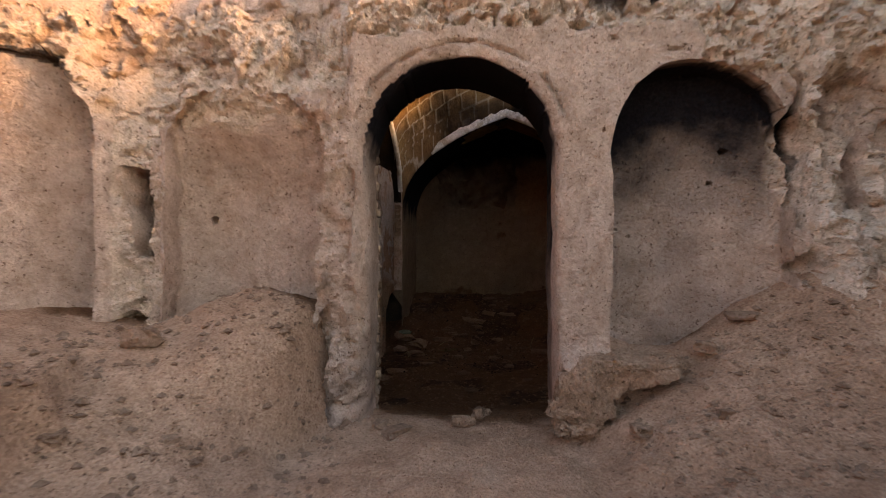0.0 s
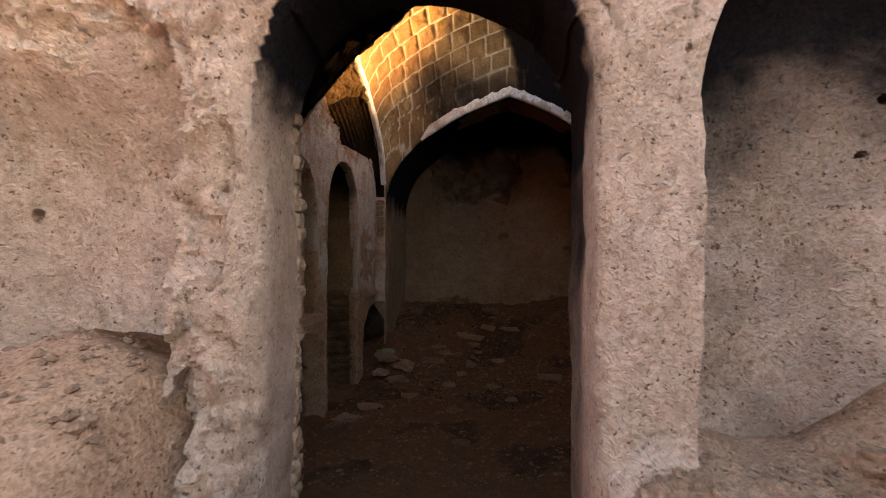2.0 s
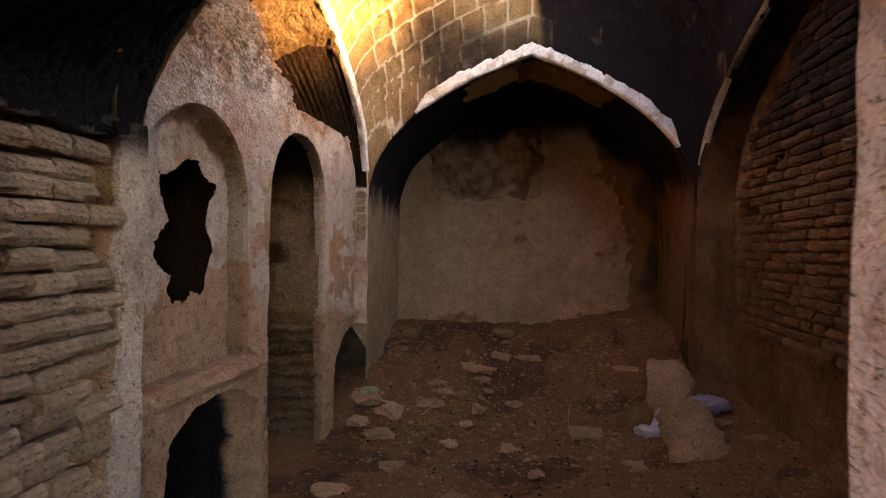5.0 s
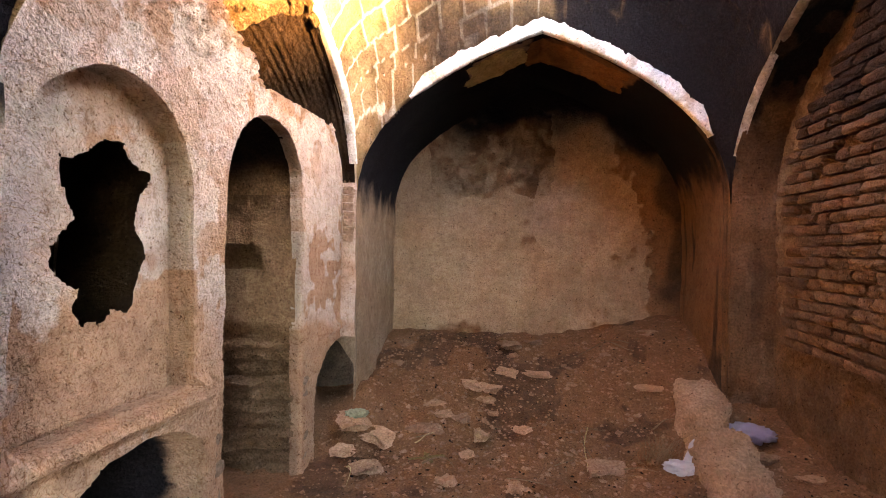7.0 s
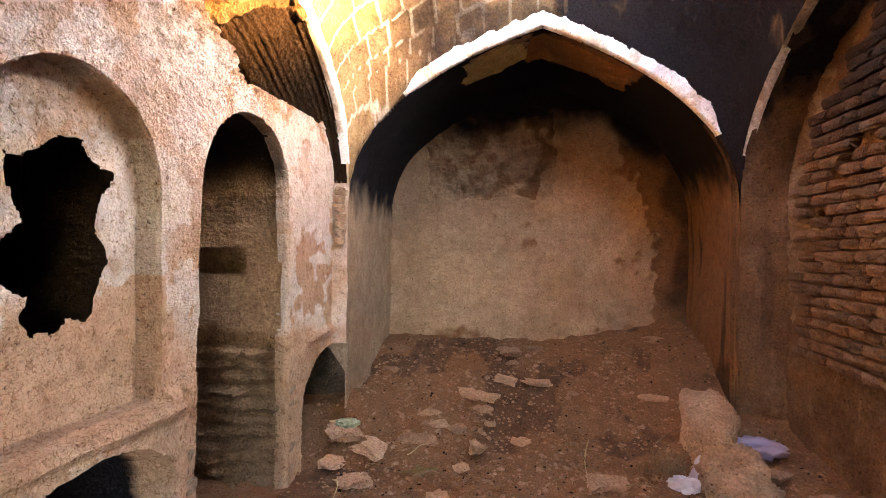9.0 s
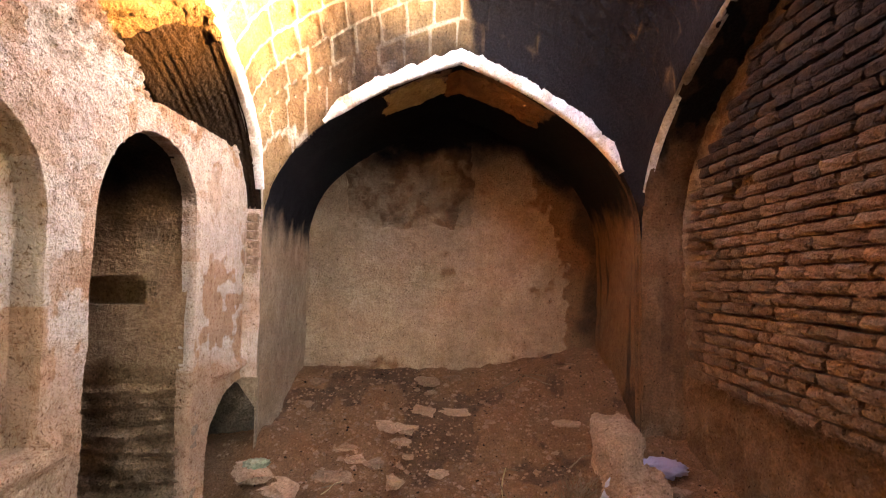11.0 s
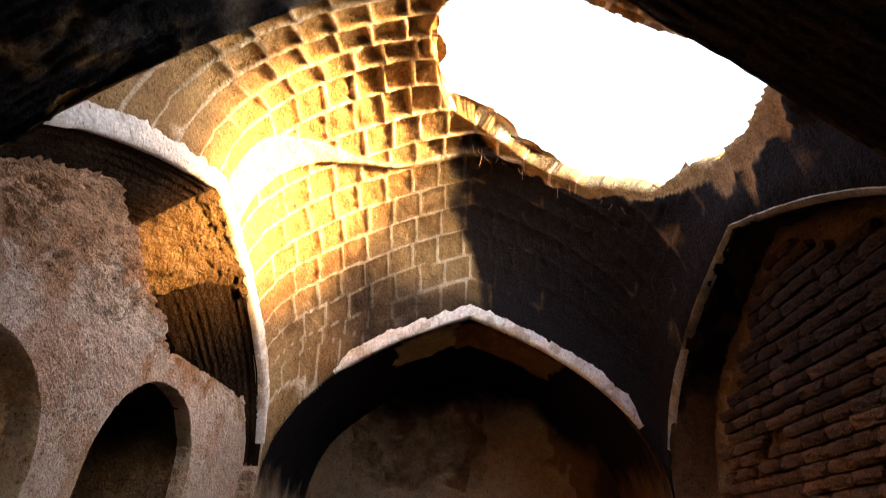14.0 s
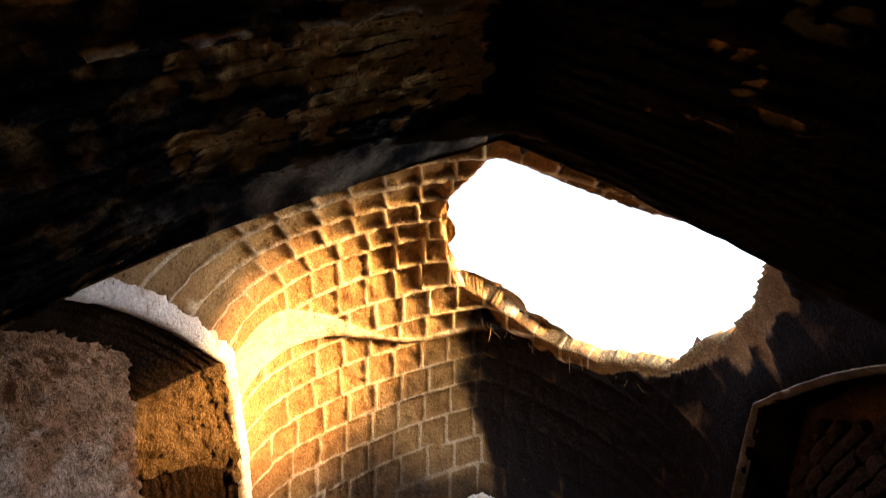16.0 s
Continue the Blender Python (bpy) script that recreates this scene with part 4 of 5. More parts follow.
SMALL = arch(8.66, 0.60, -0.6, 0.38, 0.81, rag=0.012, seed=45)
GAP = lambda s, z: np.maximum(np.maximum(2.72 - z, s - 8.36), 7.14 - 1.6 * (z - 2.75) - s) + 0.02 * fbm(xyz(s, z), 6.0, 3, 77).reshape(np.shape(s))


def left_front(S, Z):
    ledge = -0.07 * smooth(0.82, 0.9, Z) * smooth(0.99, 0.93, Z) * smooth(6.62, 6.5, S)
    below = -0.05 * smooth(0.9, 0.85, Z) * smooth(6.7, 6.55, S)
    ledge3 = -0.05 * smooth(0.88, 0.93, Z) * smooth(1.0, 0.96, Z) * smooth(8.1, 8.2, S)
    return ledge + below + ledge3


def left_stains(s, z):
    """Brown smears below the broken panel and loose patches where the white skin is thin."""
    n = fbm(xyz(s, z), 3.0, 4, 57)
    fine = fbm(xyz(s, z), 12.0, 3, 58)
    below = smooth(1.1, 0.5, np.hypot((s - 5.98) / 0.36, (z - 1.12) / 0.22) + 0.5 * n + 0.3 * fine)
    rim = smooth(0.10, 0.0, np.abs(BROKEN(s, z)) + 0.06 * fine) * 0.45
    return 0.75 * below + rim + 0.5 * smooth(0.15, 0.5, n + 0.5 * fine)


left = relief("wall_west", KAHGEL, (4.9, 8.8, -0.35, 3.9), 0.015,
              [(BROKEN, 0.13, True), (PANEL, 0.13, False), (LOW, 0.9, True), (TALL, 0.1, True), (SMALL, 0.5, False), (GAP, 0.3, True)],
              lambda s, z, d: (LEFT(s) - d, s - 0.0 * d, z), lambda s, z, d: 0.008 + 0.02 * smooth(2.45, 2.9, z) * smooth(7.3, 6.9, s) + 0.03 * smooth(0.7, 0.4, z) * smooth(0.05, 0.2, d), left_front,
              # Low openings and tall niche reveal carry painted shade; panel reveal also grime.
              {"soot_shade": lambda s, z, d: 0.45 * smooth(2.85, 3.3, z + 0.2 * fbm(xyz(s, z), 4.0, 4, 15) + 0.2 * fbm(xyz(s, z), 17.0, 3, 19)) * (s < 7.2) + 0.5 * smooth(0.3, 0.9, d) * smooth(1.9, 2.4, z) + 0.9 * smooth(0.04, 0.25, d) * (z < 0.9) * (s < 7.0) + 0.6 * smooth(0.05, 0.3, d) * (s > 8.0) + 0.42 * ((np.abs(PANEL(s, z)) < 0.02) | (np.abs(TALL(s, z)) < 0.02)) * smooth(0.0, 0.04, d) + 0.95 * smooth(0.08, -0.08, s - 5.2 - 0.62 * np.minimum(z - 2.08, 0.45) + 0.10 * fbm(xyz(s * 3.0, z * 0.4), 4.0, 4, 12)) * smooth(1.9, 2.2, z + 0.15 * fbm(xyz(s * 4.0, z * 0.4), 5.0, 3, 13)), "worn": lambda s, z, d: np.clip(smooth(2.55, 3.0, z + 0.2 * fbm(xyz(s, z), 3.0, 3, 3) + 0.12 * fbm(xyz(s, z), 14.0, 3, 4)) * 0.6 + smooth(0.9, 0.6, z) * (d > 0.05) + left_stains(s, z) + 0.66 * smooth(2.0, 0.7, z + 0.35 * fbm(xyz(s, z), 2.5, 4, 16)), 0, 1)}, seed=27,
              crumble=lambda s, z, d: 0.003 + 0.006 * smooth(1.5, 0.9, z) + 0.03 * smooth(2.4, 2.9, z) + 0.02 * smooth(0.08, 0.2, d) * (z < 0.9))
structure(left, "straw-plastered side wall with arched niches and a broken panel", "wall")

# ---- right wall ----
# Darkens upward as its bricks do: smoke stain and painted shade together.
right = relief("wall_east", RUST, (4.9, 8.9, -0.3, 4.0), 0.024, [(blob([(7.74, 2.34, 0.09, 0.07)], 0.015, 9.0, 5), 0.16, False), (blob([(8.1, 1.97, 0.08, 0.06)], 0.015, 9.0, 6), 0.16, False)], lambda s, z, d: (RIGHT(s) + d, s, z), 0.02, None,
               {"soot_shade": lambda s, z, d: 0.5 * smooth(2.3, 3.2, z), "worn": lambda s, z, d: 0.5 * smooth(7.4, 8.3, s) * smooth(0.9, 1.3, z) + 0.4 * smooth(0.2, 0.5, fbm(xyz(s, z), 6.0, 4, 30))}, seed=29, crumble=lambda s, z, d: 0.02 + 0 * s)
structure(right, "side wall of eroded brick courses over a mud-plastered foot", "wall")

# ---- earth roof and outer mass, unseen and added to keep daylight out ----
rx, rt = np.meshgrid(np.linspace(-4.2, 4.6, 94), np.linspace(0, 1, 110), indexing="ij")
brow = facade_line(rx) + 0.45 * smooth(-0.55, -0.8, rx) + 0.2 * smooth(-0.8, -0.55, rx) + 0.05
ry = brow + (12.4 - brow) * rt
inside_u, inside_v = np.clip((rx + 1.03 - 0.1025 * (ry - 5.05)) / 3.5, 0, 1), np.clip((ry - 5.05) / 3.61, 0, 1)
rz = np.maximum(3.95 - 0.5 * smooth(0.8, 0.0, ry - brow), vault_z(inside_u, inside_v) + 0.2)
keep = HOLE((rx[:-1, :-1] + rx[1:, 1:]) / 2, (ry[:-1, :-1] + ry[1:, 1:]) / 2) > 0.12
rz = np.where((rx < -4.15) | (rx > 4.55) | (ry > 12.35), -0.5, rz)
rp = np.stack([rx, ry, rz], -1)
structure(grid_object("roof", DIRT, rp, {"worn": 0 * rx, "soot_shade": 0 * rx}, keep), "unseen earth roof mound closing the vaults against daylight", "roof")

# ---- deep niche in the left wall ----
NICHE_Y0, NICHE_Y1 = 6.74, 7.80
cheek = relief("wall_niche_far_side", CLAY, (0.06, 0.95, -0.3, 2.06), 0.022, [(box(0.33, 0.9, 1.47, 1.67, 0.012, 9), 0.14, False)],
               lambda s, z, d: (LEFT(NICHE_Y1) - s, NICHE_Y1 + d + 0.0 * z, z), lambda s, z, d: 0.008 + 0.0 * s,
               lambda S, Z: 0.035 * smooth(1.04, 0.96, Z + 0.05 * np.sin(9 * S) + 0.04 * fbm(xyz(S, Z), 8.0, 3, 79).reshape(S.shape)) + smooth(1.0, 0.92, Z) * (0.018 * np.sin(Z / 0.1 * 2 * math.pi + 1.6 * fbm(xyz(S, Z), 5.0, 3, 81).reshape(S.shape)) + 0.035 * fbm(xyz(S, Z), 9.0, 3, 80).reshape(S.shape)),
               # The slot's sill is left paler: its lit top, put into the colour.
               {"worn": lambda s, z, d: 0.6 + 0.4 * smooth(1.05, 0.95, z), "soot_shade": lambda s, z, d: 0.22 + 0.2 * smooth(1.0, 0.7, z) + 0.25 * smooth(1.7, 2.0, z) - 0.3 * (d > 0.02) * (z < 1.53) * (z > 1.3)}, seed=33,
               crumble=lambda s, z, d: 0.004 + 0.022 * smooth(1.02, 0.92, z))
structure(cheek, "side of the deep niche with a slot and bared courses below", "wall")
mid, half = (NICHE_Y0 + NICHE_Y1) / 2, (NICHE_Y1 - NICHE_Y0) / 2
turn = np.linspace(0, math.pi, 40)
py = np.concatenate([np.full(30, NICHE_Y0 - 0.01), mid - (half + 0.01) * np.cos(turn)])
pz = np.concatenate([np.linspace(-0.3, 1.95, 30), 1.97 + 0.57 * np.sin(turn)])
qd = np.linspace(0.06, 0.97, 26)
QD, PY = np.meshgrid(qd, py, indexing="ij")
PZ = np.broadcast_to(pz, QD.shape)
pts = shake(np.stack([LEFT(PY) - QD, PY, PZ], -1).reshape(-1, 3), 0.01, 4.0, 4, 35)
structure(grid_object("wall_niche_lining", CLAY, pts.reshape(*QD.shape, 3), {"worn": 0.5 + 0 * PZ, "soot_shade": 0.3 + 0.5 * smooth(2.0, 2.4, PZ)}), "dark lining of the deep niche, blacker towards its arch", "wall")
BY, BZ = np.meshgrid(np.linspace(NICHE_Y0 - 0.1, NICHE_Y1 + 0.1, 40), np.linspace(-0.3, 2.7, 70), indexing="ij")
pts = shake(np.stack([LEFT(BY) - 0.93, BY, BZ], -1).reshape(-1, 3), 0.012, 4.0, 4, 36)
structure(grid_object("wall_niche_back", CLAY, pts.reshape(*BY.shape, 3), {"worn": 0.5 + 0 * BZ, "soot_shade": 0.4 + 0 * BZ}), "back of the deep niche", "wall")

# ---- store behind the left wall, its gloom painted into dark walls ----
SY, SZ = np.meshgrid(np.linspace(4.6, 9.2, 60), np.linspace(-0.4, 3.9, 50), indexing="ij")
structure(grid_object("wall_store", KAHGEL, shake(np.stack([0 * SY - 2.75, SY, SZ], -1).reshape(-1, 3), 0.02, 2.0, 4, 37).reshape(*SY.shape, 3), {"worn": 0 * SY, "soot_shade": 0.7 + 0 * SY}), "plain store wall, coloured dark in place of the store's shade", "wall")

# Added black sheet: hides the niche's outside and stands in for darkness.
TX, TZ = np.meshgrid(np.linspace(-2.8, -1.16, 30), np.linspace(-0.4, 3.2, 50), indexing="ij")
structure(grid_object("wall_store_partition", SOOTY, shake(np.stack([TX, 0 * TX + 6.66, TZ], -1).reshape(-1, 3), 0.015, 3.0, 4, 38).reshape(*TX.shape, 3), {"worn": 0 * TX, "soot_shade": 0 * TX}), "added black sheet standing in for the store's darkness", "wall")

# ---- loose things ----
def lump(seed, sx, sy, sz, bevel=0.25, rough=0.12, sub=2, smooth_faces=False):
    """A broken, rounded block as a bmesh, its base at z = 0."""
    bm = bmesh.new()
    bmesh.ops.create_cube(bm, size=1.0)
    bmesh.ops.bevel(bm, geom=list(bm.edges), offset=bevel * 0.5, segments=2, affect="EDGES")
    if sub > 1:
        bmesh.ops.subdivide_edges(bm, edges=list(bm.edges), cuts=sub - 1, use_grid_fill=True)
    p = np.array([v.co for v in bm.verts])
    p = shake(p, rough, 1.6, 3, seed) * (sx, sy, sz)
    p[:, 2] -= p[:, 2].min()
    for v, c in zip(bm.verts, p):
        v.co = c
        v.select = False
    for f in bm.faces:
        f.smooth = smooth_faces
    return bm


def brick_mesh(name, seed, lx, ly, lz, material, soot_shade=0.0):
    """An eroded brick: corners and edges worn back, faces uneven."""
    bm = bmesh.new()
    bmesh.ops.create_cube(bm, size=1.0)
    bmesh.ops.subdivide_edges(bm, edges=list(bm.edges), cuts=2, use_grid_fill=True)
    p = np.array([v.co for v in bm.verts])
    outer = (np.abs(p) > 0.45).sum(1)
    p[:, 0] *= np.where(np.abs(p[:, 2]) > 0.45, 0.88, 1.0)
    p = p * np.where(outer == 3, 0.95, np.where(outer == 2, 0.985, 1.01))[:, None]
    p = shake(p, 0.13, 3.0, 3, seed) * (lx, ly, lz)
    for v, c in zip(bm.verts, p):
        v.co = c
    me = bpy.data.meshes.new(name)
    bm.to_mesh(me)
    bm.free()
    a = me.attributes.new("soot_shade", "FLOAT", "POINT")
    a.data.foreach_set("value", np.full(len(me.vertices), soot_shade, np.float32))
    me.materials.append(material)
    return me



def sweep(name, path, material, attrs=None, amp=0.03, seed=0, power=3.0, label="", category="", kind="", crumble=0.0, parent=None, worn=0.0):
    """A mound or bank along path rows (x, y, z of its base, half width, height), blunt at the ends."""
    path = np.array(path, float)
    n, m = 170, 96
    t = np.linspace(0, len(path) - 1, n)
    C = np.stack([np.interp(t, np.arange(len(path)), path[:, k]) for k in range(5)], 1)
    tan = np.gradient(C[:, :2], axis=0)
    tan /= np.linalg.norm(tan, axis=1, keepdims=True)
    cap = np.power(np.clip(1 - np.abs(2 * t / t[-1] - 1) ** 8, 0, 1), 0.35)
    a = np.linspace(-0.25 * math.pi, 1.25 * math.pi, m)
    cx, cz = np.sign(np.cos(a)) * np.abs(np.cos(a)) ** (2 / power), np.where(np.sin(a) > 0, 1, -0.25) * np.abs(np.sin(a)) ** (2 / power)
    P = np.empty((n, m, 3))
    P[..., 0] = C[:, :1] - tan[:, 1:] * C[:, 3:4] * cap[:, None] * cx
    P[..., 1] = C[:, 1:2] + tan[:, :1] * C[:, 3:4] * cap[:, None] * cx
    P[..., 2] = C[:, 2:3] + (C[:, 4:5] * cap[:, None]) * cz
    V = shake(P.reshape(-1, 3), amp, 4.0, 5, seed)
    if crumble:
        away = V - np.repeat(np.stack([C[:, 0], C[:, 1], C[:, 2] + 0.4 * C[:, 4]], 1), m, 0)
        V = V + away / np.maximum(np.linalg.norm(away, axis=1, keepdims=True), 1e-6) * (crumble * crumbs(V * 1.5, seed + 7))[:, None]
    ob = grid_object(name, material, V.reshape(P.shape), {"worn": worn + 0 * P[..., 0], "soot_shade": 0 * P[..., 0]}, None, parent)
    return ob if parent else tagged(ob, label, category, kind=kind)


def settle(x, y):
    return float(ground_height(np.array(float(x)), np.array(float(y))))


sweep("mud_ledge", [(0.64, 2.95, 0.54, 0.10, 0.30), (0.74, 2.93, 0.53, 0.11, 0.33), (0.86, 2.91, 0.62, 0.12, 0.29), (1.0, 2.89, 0.76, 0.11, 0.17), (1.2, 2.89, 0.82, 0.11, 0.10), (1.36, 2.92, 0.86, 0.08, 0.05)], FOOTING, amp=0.035, seed=51, crumble=0.017, power=5.0, worn=0.1,
      label="broken mud footing along the facade, hollow beneath", category="ledge", kind="structure")
bank = tagged(new("mud_bank"), "low crumbling mud wall remnant on the earth floor", "mud wall")
sweep("block", [(2.47, 8.78, 0.16, 0.14, 0.33), (2.42, 8.5, 0.1, 0.18, 0.41), (2.36, 8.2, 0.05, 0.19, 0.39), (2.32, 7.98, 0.0, 0.16, 0.33)], FOOTING, amp=0.03, seed=52, power=8.0, crumble=0.028, parent=bank)
sweep("block", [(2.31, 8.02, -0.02, 0.15, 0.28), (2.27, 7.8, -0.06, 0.19, 0.38), (2.24, 7.55, -0.08, 0.22, 0.31), (2.26, 7.25, -0.08, 0.26, 0.16)], FOOTING, amp=0.04, seed=57, power=5.0, crumble=0.035, parent=bank)

# crumbled blocks at the feet of the door pillars
for k, (x, y, z, a, b, c, turn_z) in enumerate([(0.73, 2.86, 0.47, 0.26, 0.16, 0.10, 5), (0.69, 2.88, 0.56, 0.20, 0.15, 0.10, -8), (0.84, 2.87, 0.57, 0.18, 0.15, 0.10, 20), (0.76, 2.89, 0.66, 0.22, 0.13, 0.10, 0)]):
    bm = lump(400 + k, a, b, c, bevel=0.3, rough=0.16, sub=7, smooth_faces=True)
    p = np.array([v.co for v in bm.verts])
    away = p - (0, 0, c / 2)
    p = p + away / np.maximum(np.linalg.norm(away, axis=1, keepdims=True), 1e-6) * (0.02 * crumbs((p + (x, y, z)) * 1.5, 77))[:, None]
    for v, co in zip(bm.verts, p):
        v.co = co
    block = part("mud_block", bm, FOOTING, facade)
    block.matrix_basis = pose(x, y, z, 0, 0, turn_z)

# rubble lying on the room's floor: x, y, length, width, height, turn, tilt
PIECES = [(-0.63, 8.44, 0.24, 0.2, 0.10, 20, 18), (-0.40, 8.35, 0.22, 0.17, 0.09, -30, 14), (-0.03, 8.53, 0.30, 0.10, 0.07, -8, 10), (0.34, 8.68, 0.14, 0.1, 0.07, 40, 5), (0.50, 8.42, 0.2, 0.12, 0.1, 70, 25),
          (0.09, 8.89, 0.18, 0.12, 0.06, 5, 5), (0.17, 8.74, 0.14, 0.09, 0.05, 25, 5), (0.61, 9.11, 0.19, 0.13, 0.08, 0, 8), (0.57, 8.95, 0.14, 0.1, 0.06, 10, 4), (0.46, 9.17, 0.22, 0.14, 0.05, 35, 25),
          (0.89, 9.9, 0.2, 0.15, 0.1, 15, 10), (0.82, 9.4, 0.2, 0.11, 0.06, -20, 15), (1.14, 9.35, 0.24, 0.12, 0.05, 10, 8), (2.16, 9.01, 0.2, 0.12, 0.05, 0, 4), (0.91, 9.7, 0.1, 0.08, 0.05, 0, 0),
          (0.64, 8.77, 0.08, 0.07, 0.05, 0, 0), (0.89, 8.55, 0.13, 0.09, 0.06, 30, 6), (-0.67, 8.13, 0.15, 0.11, 0.08, 12, 10), (-0.43, 7.85, 0.2, 0.13, 0.09, 40, 5), (0.39, 8.17, 0.12, 0.08, 0.06, 60, 0),
          (1.46, 9.2, 0.09, 0.06, 0.04, 0, 0), (1.92, 9.62, 0.1, 0.07, 0.04, 20, 0), (1.48, 7.97, 0.27, 0.18, 0.08, 10, 4), (0.2, 7.7, 0.12, 0.1, 0.06, 33, 0), (0.75, 7.6, 0.14, 0.1, 0.05, 75, 0), (-0.2, 7.2, 0.16, 0.1, 0.07, 15, 0),
          (0.25, 6.7, 0.13, 0.1, 0.06, 50, 5), (0.9, 7.1, 0.1, 0.08, 0.05, 0, 0), (1.7, 7.2, 0.13, 0.1, 0.06, 20, 0), (-0.75, 6.3, 0.18, 0.13, 0.08, 30, 6), (-0.82, 6.05, 0.14, 0.1, 0.07, 70, 0), (-0.6, 6.75, 0.2, 0.12, 0.06, 5, 8),
          (0.3, 5.6, 0.11, 0.08, 0.05, 10, 0), (1.0, 6.2, 0.12, 0.09, 0.05, 80, 0), (2.62, 7.8, 0.16, 0.11, 0.06, 30, 0), (2.75, 7.45, 0.12, 0.09, 0.05, 0, 0), (1.2, 10.0, 0.16, 0.1, 0.06, 15, 0), (2.5, 9.9, 0.2, 0.14, 0.07, 30, 0), (-0.3, 9.9, 0.15, 0.12, 0.08, 40, 0), (-0.4, 9.5, 0.12, 0.1, 0.08, 10, 0)]
for k, (x, y, a, b, c, turn_z, tilt) in enumerate(PIECES):
    bm = lump(200 + k, a * 1.0, b * 1.05, c * 0.62, bevel=0.06, rough=0.34, sub=3)
    me = bpy.data.meshes.new("brick_fragment")
    bm.to_mesh(me)
    bm.free()
    me.materials.append(STONE)
    ob = new("brick_fragment", me)
    ob.matrix_basis = pose(x, y, settle(x, y) - 0.014, tilt * 0.8, tilt * 0.5, turn_z)
    tagged(ob, "broken piece of pale adobe brick lying on the earth floor" if a > 0.15 else "small adobe crumb lying on the earth floor", "rubble", "rubble on the room floor")

MOSS = earth("mossy_mud", (0.20, 0.145, 0.06), (0.15, 0.10, 0.045), soot_shade=None, bump=1.0)
RAG = earth("green_rag", (0.30, 0.31, 0.22), (0.22, 0.23, 0.15), soot_shade=None, bump=0.6)
me = bpy.data.meshes.new("mossy_clod")
bm = lump(460, 0.30, 0.24, 0.075, bevel=0.9, rough=0.1, sub=4, smooth_faces=True)
bm.to_mesh(me)
bm.free()
me.materials.append(MOSS)
ob = new("mossy_clod", me)
ob.matrix_basis = pose(0.03, 8.1, settle(0.03, 8.1) - 0.015, 0, 0, 15)
tagged(ob, "low mound of mud with yellow-green moss on it", "clod")

# rocks before the facade
ROCKS = [(-1.55, 2.69, 0.17, 0.12, 0.09), (-1.19, 2.29, 0.08, 0.06, 0.05), (-0.95, 2.42, 0.1, 0.05, 0.04), (-1.55, 2.1, 0.09, 0.07, 0.04), (1.46, 2.9, 0.1, 0.08, 0.06), (1.34, 2.46, 0.09, 0.06, 0.04), (-0.26, 2.95, 0.16, 0.1, 0.05), (-0.36, 3.02, 0.1, 0.08, 0.06), (0.98, 2.62, 0.1, 0.08, 0.05), (1.68, 2.95, 0.16, 0.1, 0.05), (0.12, 3.15, 0.12, 0.07, 0.05), (0.25, 3.4, 0.1, 0.09, 0.06)]
for k, (x, y, a, b, c) in enumerate(ROCKS):
    bm = lump(300 + k, a * 0.95, b * 0.95, c * 0.95, bevel=0.12, rough=0.2, sub=2)
    me = bpy.data.meshes.new("rock")
    bm.to_mesh(me)
    bm.free()
    me.materials.append(CLOD)
    ob = new("rock", me)
    ob.matrix_basis = pose(x, y, settle(x, y) - 0.02, 0, 0, 37 * k)
    tagged(ob, "weathered clod of mud brick on the dirt slope", "rock", "clods before the facade")


def scatter(name, count, region, size, seed, material, label, worn=0.0):
    """Grit too fine to count, as one mesh of small faceted stones."""
    r = np.random.RandomState(seed)
    base = np.array([(0, 0, 1), (0.9, 0, 0.3), (0.28, 0.85, 0.35), (-0.73, 0.53, 0.3), (-0.73, -0.53, 0.35), (0.28, -0.85, 0.3), (0, 0, -0.5)])
    tri = [(0, k, k % 5 + 1) for k in range(1, 6)] + [(6, k % 5 + 1, k) for k in range(1, 6)]
    V, Fc = [], []
    x, y = r.uniform(region[0], region[1], count), r.uniform(region[2], region[3], count)
    z = ground_height(x, y)
    z = z + 0.035 * fbm(np.stack([x, y, 0 * x], 1), 2.2, 3, 3) + 0.022 * fbm(np.stack([x, y, 0 * x], 1), 9.0, 3, 8)
    d = size[0] * np.power(size[1] / size[0], r.rand(count) ** 2.6)
    for k in range(count):
        a = r.uniform(0, 6.28)
        rot = np.array([(math.cos(a), -math.sin(a), 0), (math.sin(a), math.cos(a), 0), (0, 0, 1)])
        p = base * (1, r.uniform(0.55, 1), r.uniform(0.55, 0.95)) * d[k] + r.normal(0, 0.12, base.shape) * d[k]
        n0 = 7 * k
        V.append(p @ rot.T + (x[k], y[k], z[k] - 0.25 * d[k]))
        Fc += [(a1 + n0, b1 + n0, c1 + n0) for a1, b1, c1 in tri]
    ob = mesh_object(name, np.concatenate(V), Fc, material, {"worn": worn, "soot_shade": 0}, flat=True)
    return tagged(ob, label, "gravel", kind="stuff")


scatter("gravel", 24000, (-3.0, 3.0, 0.6, 3.2), (0.003, 0.02), 11, DIRT, "loose grit and crumbs of mud on the slope")
scatter("clods", 900, (-2.0, -0.5, 1.9, 3.4), (0.008, 0.045), 13, CLOD, "crumbled clods of mud on the heap by the doorway")
scatter("clods_right", 700, (0.9, 2.6, 1.9, 3.0), (0.008, 0.04), 14, CLOD, "crumbled clods of mud on the slope")
scatter("grit", 16000, (-1.0, 3.1, 4.6, 10.3), (0.003, 0.03), 12, DIRT, "loose grit and brick crumbs on the room floor", 0.56)

